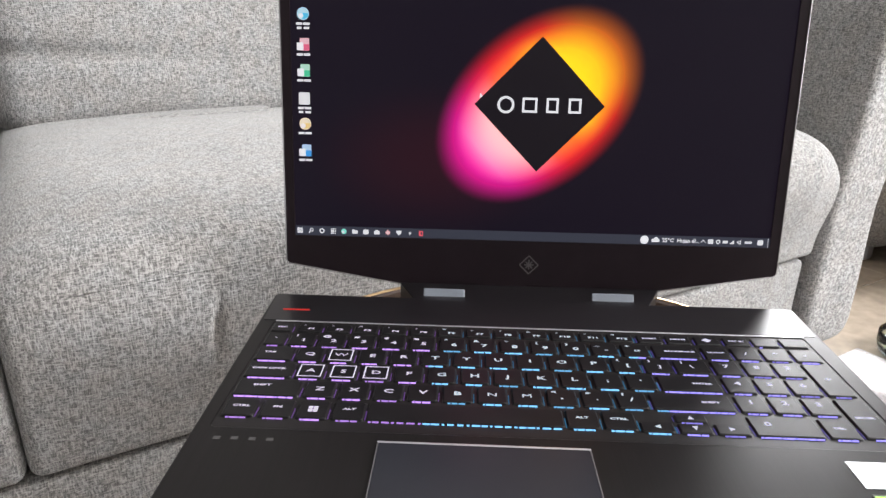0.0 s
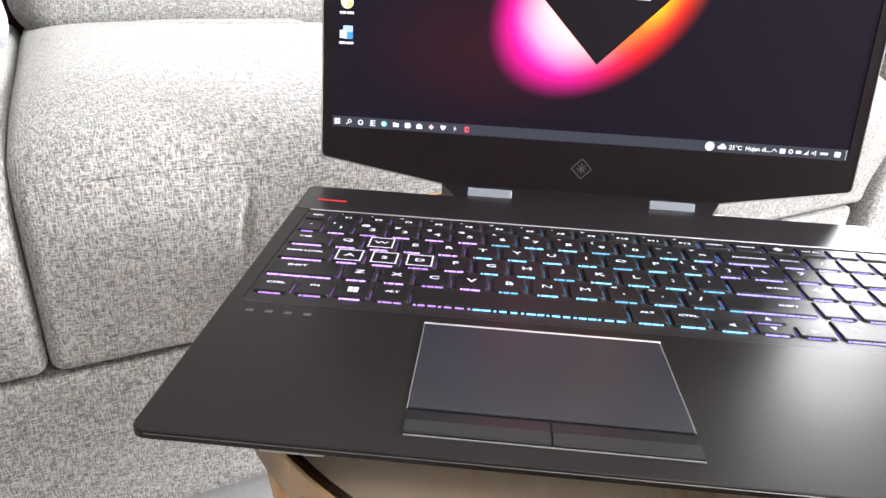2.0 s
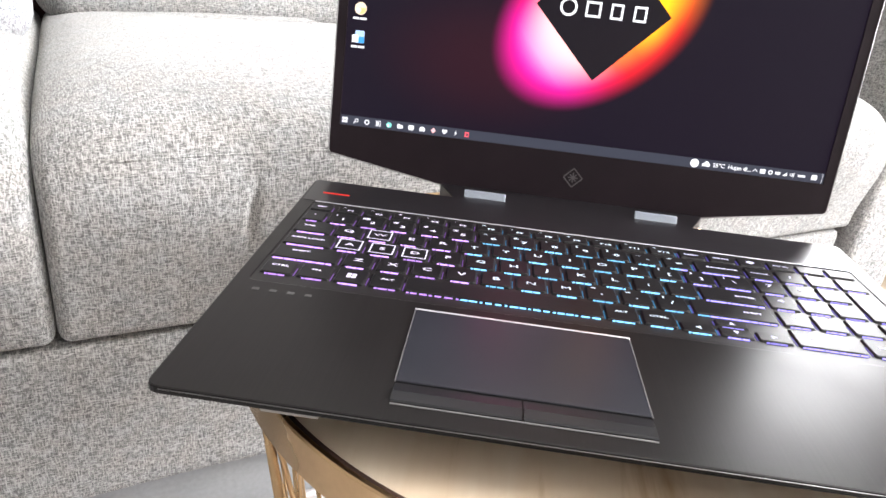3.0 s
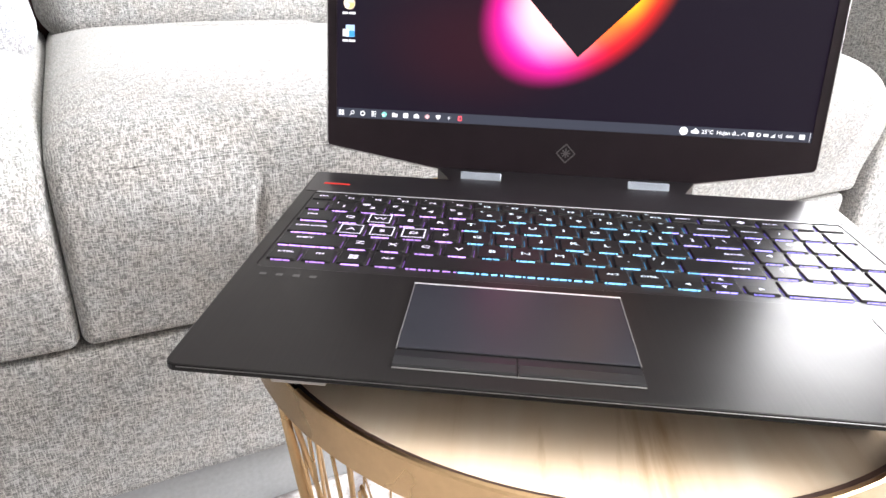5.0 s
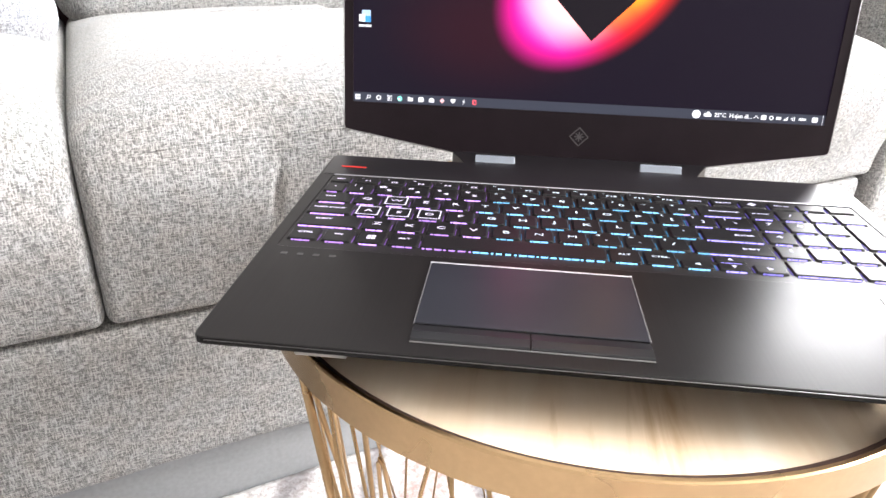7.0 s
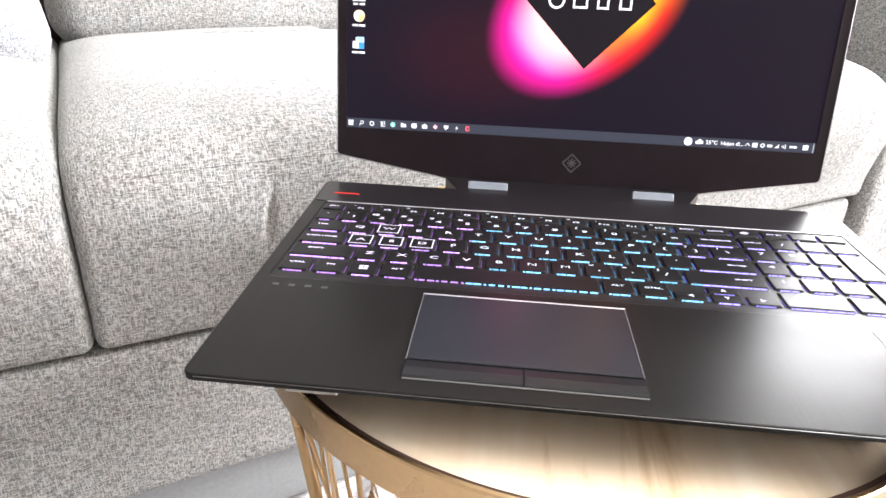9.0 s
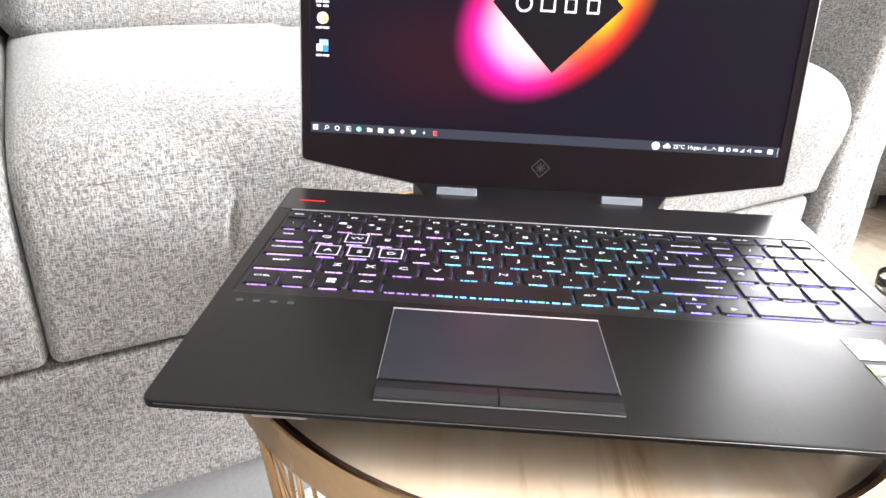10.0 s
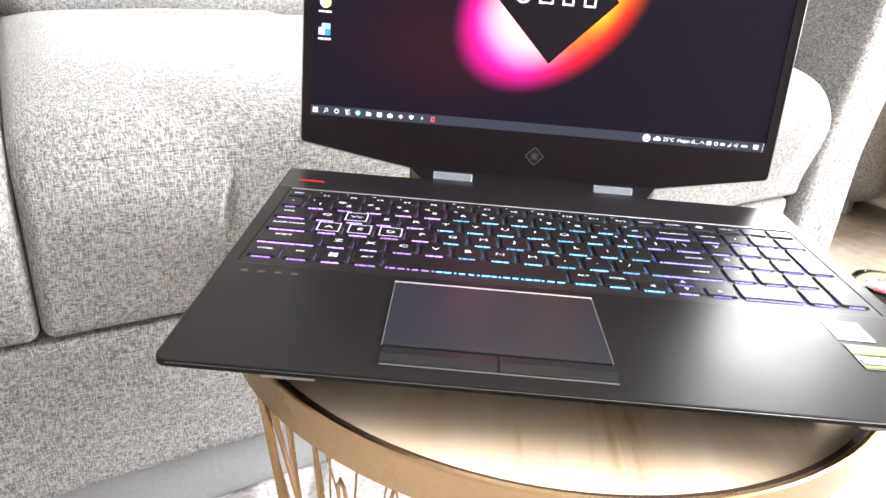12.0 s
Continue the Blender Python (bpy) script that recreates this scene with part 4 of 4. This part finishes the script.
def make_lid():
    # lid axes: x across, z up along the lid, y into its back
    def upright(outline, y0, y1, bevel=0.0):
        bm = prism([(x, z) for x, z in outline], -y1, -y0, bevel)
        for v in bm.verts:
            v.co = (v.co.x, -v.co.z, v.co.y)
        return bm
    sh = rounded([(-0.1795, 0.001), (-0.0945, -0.0125), (-0.092, -0.0150), (0.0925, -0.0150), (0.095, -0.0125), (0.1795, 0.001), (0.1795, 0.2280), (-0.1795, 0.2280)], [0.003, 0.002, 0.0015, 0.0015, 0.002, 0.003, 0.006, 0.006])
    lid = part("lid", upright(sh, 0.0014, 0.0078, 0.0012), M_SHELL, laptop, "thin black screen lid", at=LID)
    # bezel frame round the picture
    x0, x1, z0, z1 = -0.1722, 0.1722, 0.0225, 0.2165
    bm = bmesh.new()
    face = rounded([(-0.1788, 0.0018), (-0.0945, -0.0117), (0.095, -0.0117), (0.1788, 0.0018), (0.1788, 0.2273), (-0.1788, 0.2273)], [0.003, 0.002, 0.002, 0.003, 0.006, 0.006])
    outer = [bm.verts.new((x, 0.0, z)) for x, z in face]
    inner = [bm.verts.new((x, 0.0, z)) for x, z in ((x0, z0), (x1, z0), (x1, z1), (x0, z1))]
    edges = [bm.edges.new((a, b)) for loop in (outer, inner) for a, b in zip(loop, loop[1:] + loop[:1])]
    bmesh.ops.triangle_fill(bm, edges=edges, use_beauty=True)
    made = bmesh.ops.extrude_face_region(bm, geom=bm.faces[:])
    for v in made["geom"]:
        if isinstance(v, bmesh.types.BMVert):
            v.co.y = 0.0012
    part("bezel", bm, M_BEZEL, lid, "matt black screen bezel")
    # the picture and what it shows
    cz = (z0 + z1) / 2
    bm = bmesh.new()
    bm.faces.new([bm.verts.new((x, 0, z - cz)) for x, z in ((x0, z0), (x1, z0), (x1, z1), (x0, z1))])
    screen = part("screen", bm, M_SCREEN, lid, "lit screen with a burst of pink, red and yellow", at=pose(0, 0.0009, cz))

    def flat(name, outline, mat, label="", lift=0.00025):
        bm = bmesh.new()
        bm.faces.new([bm.verts.new((x, 0, z)) for x, z in outline])
        return part(name, bm, mat, lid, label, at=pose(0, 0.0009 - lift, 0))

    def rect(cx, c, w, h):
        return [(cx - w / 2, c - h / 2), (cx + w / 2, c - h / 2), (cx + w / 2, c + h / 2), (cx - w / 2, c + h / 2)]

    dz = 0.1195
    flat("diamond", [(0.002, dz - 0.0462), (0.0475, dz), (0.002, dz + 0.0462), (-0.0435, dz)], M_DARK_SHAPE, "dark diamond on the screen")
    # plain hollow marks in the middle of the diamond
    def hollow(outer, inner, mat, lift=0.0005):
        bm = bmesh.new()
        a = [bm.verts.new((x, 0, z)) for x, z in outer]
        b = [bm.verts.new((x, 0, z)) for x, z in inner]
        for i in range(len(a)):
            k = (i + 1) % len(a)
            bm.faces.new((a[i], a[k], b[k], b[i]))
        return part("mark", bm, mat, lid, at=pose(0, 0.0009 - lift, 0))

    def disc(cx, c, r, count=20):
        return [(cx + r * math.cos(2 * math.pi * t / count), c + r * math.sin(2 * math.pi * t / count)) for t in range(count)]
    hollow(disc(-0.0215, dz, 0.0059, 32), disc(-0.0215, dz, 0.0043, 32), M_WHITE_GLOW)
    for x, w in ((-0.0048, 0.0112), (0.0110, 0.0092), (0.0266, 0.0096)):
        hollow(rect(x, dz, w - 0.0008, 0.0102), rect(x, dz, w - 0.0038, 0.0072), M_WHITE_GLOW)
    # taskbar
    tz = z0 + 0.0036
    flat("taskbar", rect(0, tz, x1 - x0 - 0.0004, 0.0070), M_TASKBAR, "slate taskbar along the screen's foot")
    pale, teal = glow("taskbar icon", (0.9, 0.9, 0.95), 1.4), glow("teal taskbar icon", (0.25, 0.75, 0.65), 1.4)
    rose, red = glow("rose taskbar icon", (0.95, 0.55, 0.58), 1.4), glow("red taskbar icon", (0.95, 0.12, 0.16), 1.4)
    tx = [x0 + 0.0035 + i * 0.0081 for i in range(12)]

    def mark(pts, mat=pale, lift=0.0005):
        flat("icon", pts, mat, lift=lift)
    for sx in (-1, 1):
        for sz in (-1, 1):
            mark(rect(tx[0] + sx * 0.00105, tz + sz * 0.00105, 0.0018, 0.0018))
    hollow(disc(tx[1] + 0.0005, tz + 0.0005, 0.0014), disc(tx[1] + 0.0005, tz + 0.0005, 0.0008), pale)
    mark([(tx[1] - 0.0002, tz - 0.0006), (tx[1] - 0.0006, tz - 0.0001), (tx[1] - 0.0019, tz - 0.0015), (tx[1] - 0.0014, tz - 0.0019)])
    hollow(disc(tx[2], tz, 0.0019), disc(tx[2], tz, 0.0010), pale)
    mark(rect(tx[3] - 0.0003, tz, 0.0020, 0.0020))
    for z in (-0.0016, 0.0, 0.0016):
        mark(rect(tx[3] + 0.0017, tz + z, 0.0007, 0.0010))
    for z in (-0.0016, 0.0016):
        mark(rect(tx[3] - 0.0003, tz + z, 0.0028, 0.0006))
    mark(disc(tx[4], tz, 0.0020), teal)
    mark(disc(tx[4] - 0.0005, tz - 0.0004, 0.0009), pale, 0.0007)
    mark([(tx[5] - 0.0020, tz - 0.0015), (tx[5] + 0.0020, tz - 0.0015), (tx[5] + 0.0020, tz + 0.0010), (tx[5] + 0.0002, tz + 0.0010), (tx[5] - 0.0003, tz + 0.0016), (tx[5] - 0.0020, tz + 0.0016)])
    mark(rounded(rect(tx[6], tz, 0.0040, 0.0036), 0.0008, 2))
    mark([(tx[7] - 0.0020, tz - 0.0016), (tx[7] + 0.0020, tz - 0.0016), (tx[7] + 0.0020, tz + 0.0008), (tx[7], tz + 0.0019), (tx[7] - 0.0020, tz + 0.0008)])
    mark([(tx[8], tz - 0.0020), (tx[8] + 0.0019, tz), (tx[8], tz + 0.0020), (tx[8] - 0.0019, tz)], rose)
    mark([(tx[9], tz - 0.0019), (tx[9] + 0.0018, tz), (tx[9] + 0.0018, tz + 0.0016), (tx[9] - 0.0018, tz + 0.0016), (tx[9] - 0.0018, tz)])
    mark([(tx[10] - 0.0008, tz - 0.0020), (tx[10] + 0.0012, tz + 0.0002), (tx[10], tz + 0.0003), (tx[10] + 0.0007, tz + 0.0020), (tx[10] - 0.0012, tz - 0.0001), (tx[10], tz - 0.0003)])
    hollow(rect(tx[11], tz, 0.0030, 0.0036), rect(tx[11] + 0.0003, tz, 0.0012, 0.0018), red)
    mark(disc(0.0825, tz, 0.0030), M_WHITE_GLOW)
    mark(rounded(rect(0.0905, tz - 0.0003, 0.0056, 0.0022), 0.0009, 3), M_WHITE_GLOW)
    mark(disc(0.0908, tz + 0.0008, 0.0014), M_WHITE_GLOW)
    me = words("25\u00b0C  Hujan di...", 0.0040, 0.00008)
    part("writing", me, M_WHITE_GLOW, lid, at=pose(0.1085, 0.0004, tz, 90, 0, 0))
    mark([(0.1226, tz - 0.0008), (0.1232, tz - 0.0010), (0.1246, tz + 0.0006), (0.1260, tz - 0.0010), (0.1266, tz - 0.0008), (0.1246, tz + 0.0014)])
    mark(rect(0.1298, tz, 0.0038, 0.0032))
    hollow(disc(0.1352, tz, 0.0016), disc(0.1352, tz, 0.0008), pale)
    mark(rect(0.1402, tz, 0.0036, 0.0020))
    mark([(0.1434, tz - 0.0014), (0.1466, tz - 0.0014), (0.1466, tz + 0.0016)])
    for k in range(3):
        mark(rect(0.1489 + k * 0.0011, tz, 0.0006, 0.0014 + k * 0.0009))
    mark(rect(0.1566, tz, 0.0050, 0.0016))
    mark(rounded(rect(0.1652, tz + 0.0001, 0.0040, 0.0036), 0.0006, 2))
    mark(rect(0.1706, tz, 0.0003, 0.0066))
    # desktop icons with their captions as plain bars
    for c, colour, kind, lines in ((0.2040, (0.2, 0.5, 0.9), "sheet", 1), (0.1765, (0.10, 0.55, 0.85), "round", 2), (0.1560, (0.80, 0.14, 0.26), "sheet", 1), (0.1385, (0.08, 0.60, 0.34), "sheet", 1), (0.1195, (0.85, 0.85, 0.88), "plain", 2), (0.1020, (0.90, 0.62, 0.28), "round", 1), (0.0830, (0.06, 0.36, 0.85), "sheet", 1)):
        m = glow("desktop icon", colour, 1.4)
        soft = glow("pale icon half", tuple(0.45 + 0.55 * v for v in colour), 1.4)
        if kind == "round":
            mark(disc(-0.1632, c + 0.0012, 0.0042, 24), soft, 0.00025)
            mark([p for p in disc(-0.1626, c + 0.0008, 0.0032, 24) if p[1] < c + 0.0022], m)
            mark(disc(-0.1646, c - 0.0002, 0.0016), M_WHITE_GLOW, 0.0007)
        elif kind == "plain":
            mark(rounded(rect(-0.1635, c + 0.0012, 0.0078, 0.0084), 0.0008, 2), m, 0.00025)
        else:
            mark(rounded(rect(-0.1625, c + 0.0014, 0.0066, 0.0084), 0.0008, 2), soft, 0.00025)
            mark(rect(-0.1612, c - 0.0006, 0.0040, 0.0042), m)
            mark(rounded(rect(-0.1656, c + 0.0000, 0.0044, 0.0050), 0.0005, 2), M_WHITE_GLOW, 0.0007)
        for k in range(lines):
            for cx, w in ((-0.1660, 0.0042 - 0.0010 * k), (-0.1610, 0.0046 - 0.0008 * k)):
                flat("caption", rect(cx, c - 0.0054 - 0.0028 * k, w, 0.0015), M_WHITE_GLOW)
    # pointer
    flat("pointer", [(-0.0400, dz + 0.0040), (-0.0378, dz + 0.0056), (-0.0396, dz + 0.0078)], M_WHITE_GLOW, lift=0.0006)
    # thin grey tube down the lid's sides and along its lower edge
    part("lid_edge", tube([(-0.1792, 0.0, 0.2), (-0.1792, 0.0, 0.0040), (-0.1780, 0.0, 0.0014), (-0.0945, 0.0, -0.0122), (0.0950, 0.0, -0.0122), (0.1780, 0.0, 0.0014), (0.1792, 0.0, 0.0040), (0.1792, 0.0, 0.2)], 0.00045, 6), M_EDGE, lid, "fine grey edge round the bezel")
    # emblem on the chin: a thin diamond frame with a cross inside
    e, ex, ez = 0.0068, 0.0000, 0.0050
    bm = bmesh.new()
    t = 0.00045

    def stroke(a, b):
        a, b = Vector(a), Vector(b)
        d = (b - a).normalized()
        s = Vector((-d.y, d.x)) * t
        bm.faces.new([bm.verts.new((ex + q.x, -0.00025, ez + q.y)) for q in (a + s, b + s, b - s, a - s)])
    ring = [(0, -e), (e, 0), (0, e), (-e, 0)]
    for i in range(4):
        stroke(ring[i], ring[(i + 1) % 4])
    for a, b in (((-0.0035, 0.0), (0.0035, 0.0)), ((0.0, -0.0035), (0.0, 0.0038)), ((-0.0024, 0.0024), (0.0024, -0.0024)), ((-0.0024, -0.0024), (0.0024, 0.0024))):
        stroke(a, b)
    part("emblem", bm, M_GREY_MARK, lid, "faint grey diamond emblem")


def make_hinge():
    pts = rounded([(-0.0825, 0.2446), (0.0825, 0.2446), (0.0955, 0.2722), (-0.0945, 0.2722)], 0.001)
    part("hinge_cover", prism(pts, -0.012, -0.0002, 0.0004, 1), M_GLOSS, laptop, "black flared hinge neck between deck and screen")
    for x in (-0.0610, 0.0580):
        part("hinge_cap", box(-0.0146, 0.0146, -0.0008, 0.0012, -0.0040, 0.0040, 0.0005, 1), M_HINGE, laptop, "pale grey hinge cap", at=pose(x, 0.2505, 0.0008, -30, 0, 0))


def make_stickers():
    part("sticker", box(0.1295, 0.1480, 0.0598, 0.0778, -0.0002, 0.0004), M_STICKER, laptop, "white processor sticker with grey print")
    part("sticker_print", box(0.1340, 0.1435, 0.0695, 0.0725, 0.0003, 0.0006), M_STICKER_INK, laptop)
    part("sticker_print", box(0.1325, 0.1440, 0.0625, 0.0655, 0.0003, 0.0006), M_STICKER_INK, laptop)
    part("sticker", box(0.1297, 0.1490, 0.0345, 0.0560, -0.0002, 0.0003), M_STICKER_DARK, laptop, "black graphics sticker with a green band")
    part("sticker_band", box(0.1300, 0.1488, 0.0475, 0.0545, 0.0002, 0.0006), M_STICKER_GREEN, laptop)
    part("sticker_print", box(0.1315, 0.1480, 0.0425, 0.0447, 0.0002, 0.0006), M_STICKER, laptop)
    part("sticker_print", box(0.1315, 0.1420, 0.0393, 0.0415, 0.0002, 0.0006), M_STICKER, laptop)
    part("sticker_band", box(0.1300, 0.1488, 0.0362, 0.0372, 0.0002, 0.0006), M_STICKER_GREEN, laptop)


make_base()
make_pad()
make_keyboard()
make_lid()
make_hinge()
make_stickers()


# ---------------------------------------------------------------- beyond the sofa's end
def make_armchair():
    chair = thing("armchair", "grey fabric armchair standing in the shade past the sofa", "armchair", SOFA @ pose(2.06, 0.56, 0, 0, 0, 8))

    def lump(p, q):
        return (p[0] + 0.02 * noise.noise(Vector(p) * 5), p[1] + 0.02 * noise.noise(Vector(p) * 5 + Vector((3, 0, 0))), p[2])
    part("body", soft_box(-0.30, 0.30, -0.30, 0.32, 0.03, 0.36, 0.09, (24, 24, 16), lump), M_FABRIC, chair)
    part("backrest", soft_box(-0.30, 0.30, 0.20, 0.34, 0.30, 0.72, 0.06, (20, 10, 20), lump), M_FABRIC, chair)
    for x in (-0.22, 0.22):
        for y in (-0.22, 0.24):
            part("leg", box(x - 0.02, x + 0.02, y - 0.02, y + 0.02, 0, 0.05, 0.004), M_PLINTH, chair)
    me = soft_box(-0.2, 0.2, -0.06, 0.06, -0.19, 0.19, 0.05, (18, 6, 18))
    me.materials.append(M_ORANGE)
    ob = new("cushion", me)
    ob.matrix_world = SOFA @ pose(1.90, 0.155, 0.24, -12, 24, 15)
    tagged(ob, "mustard orange cushion resting on the grey armchair", "cushion")


make_armchair()


def make_vase():
    m, nt, n, l, p = material("clear green glass")
    p.inputs["Base Color"].default_value = (0.86, 0.95, 0.90, 1)
    p.inputs["Transmission Weight"].default_value = 1.0
    p.inputs["Roughness"].default_value = 0.03
    p.inputs["IOR"].default_value = 1.45
    prof = [(0.0, 0.0), (0.048, 0.0), (0.056, 0.006), (0.060, 0.022), (0.060, 0.042), (0.058, 0.044), (0.055, 0.042), (0.055, 0.022), (0.050, 0.010), (0.0, 0.008)]
    n_ = 48
    bm = bmesh.new()
    rings = [[bm.verts.new((r * math.cos(2 * math.pi * i / n_), r * math.sin(2 * math.pi * i / n_), z)) for i in range(n_)] if r else [bm.verts.new((0, 0, z))] for r, z in prof]
    for a, b in zip(rings, rings[1:]):
        for i in range(n_):
            j = (i + 1) % n_
            q = [a[i % len(a)], a[j % len(a)], b[j % len(b)], b[i % len(b)]]
            bm.faces.new(list(dict.fromkeys(q)))
    me = done(bm, True)
    me.materials.append(m)
    ob = new("glass_bowl", me)
    ob.matrix_world = SOFA @ pose(1.40, -0.035, 0.0)
    tagged(ob, "clear greenish glass bowl standing on the floor tiles", "bowl")
    rng = random.Random(7)
    mats = [plain("red wrapper", (0.60, 0.03, 0.05), 0.3), plain("white wrapper", (0.80, 0.78, 0.76), 0.35)]
    for i in range(22):
        a, r = rng.uniform(0, 2 * math.pi), 0.040 * math.sqrt(rng.random())
        bm = bmesh.new()
        bmesh.ops.create_icosphere(bm, subdivisions=2, radius=0.011)
        for v in bm.verts:
            v.co.z *= 0.6
            v.co.x *= 1.0 + 0.5 * max(0.0, abs(v.co.x) / 0.011 - 0.7)
        me = done(bm, True)
        me.materials.append(mats[i % 2])
        sweet = new("sweet", me)
        sweet.matrix_world = SOFA @ pose(1.40 + r * math.cos(a), -0.035 + r * math.sin(a), 0.0165 + 0.010 * (i // 8), rng.uniform(-20, 20), rng.uniform(-20, 20), rng.uniform(0, 360))
        tagged(sweet, "small %s wrapped sweet lying in the glass bowl" % ("red" if i % 2 == 0 else "white"), "sweet", group="sweets in the bowl")


make_vase()

lay_tiles()
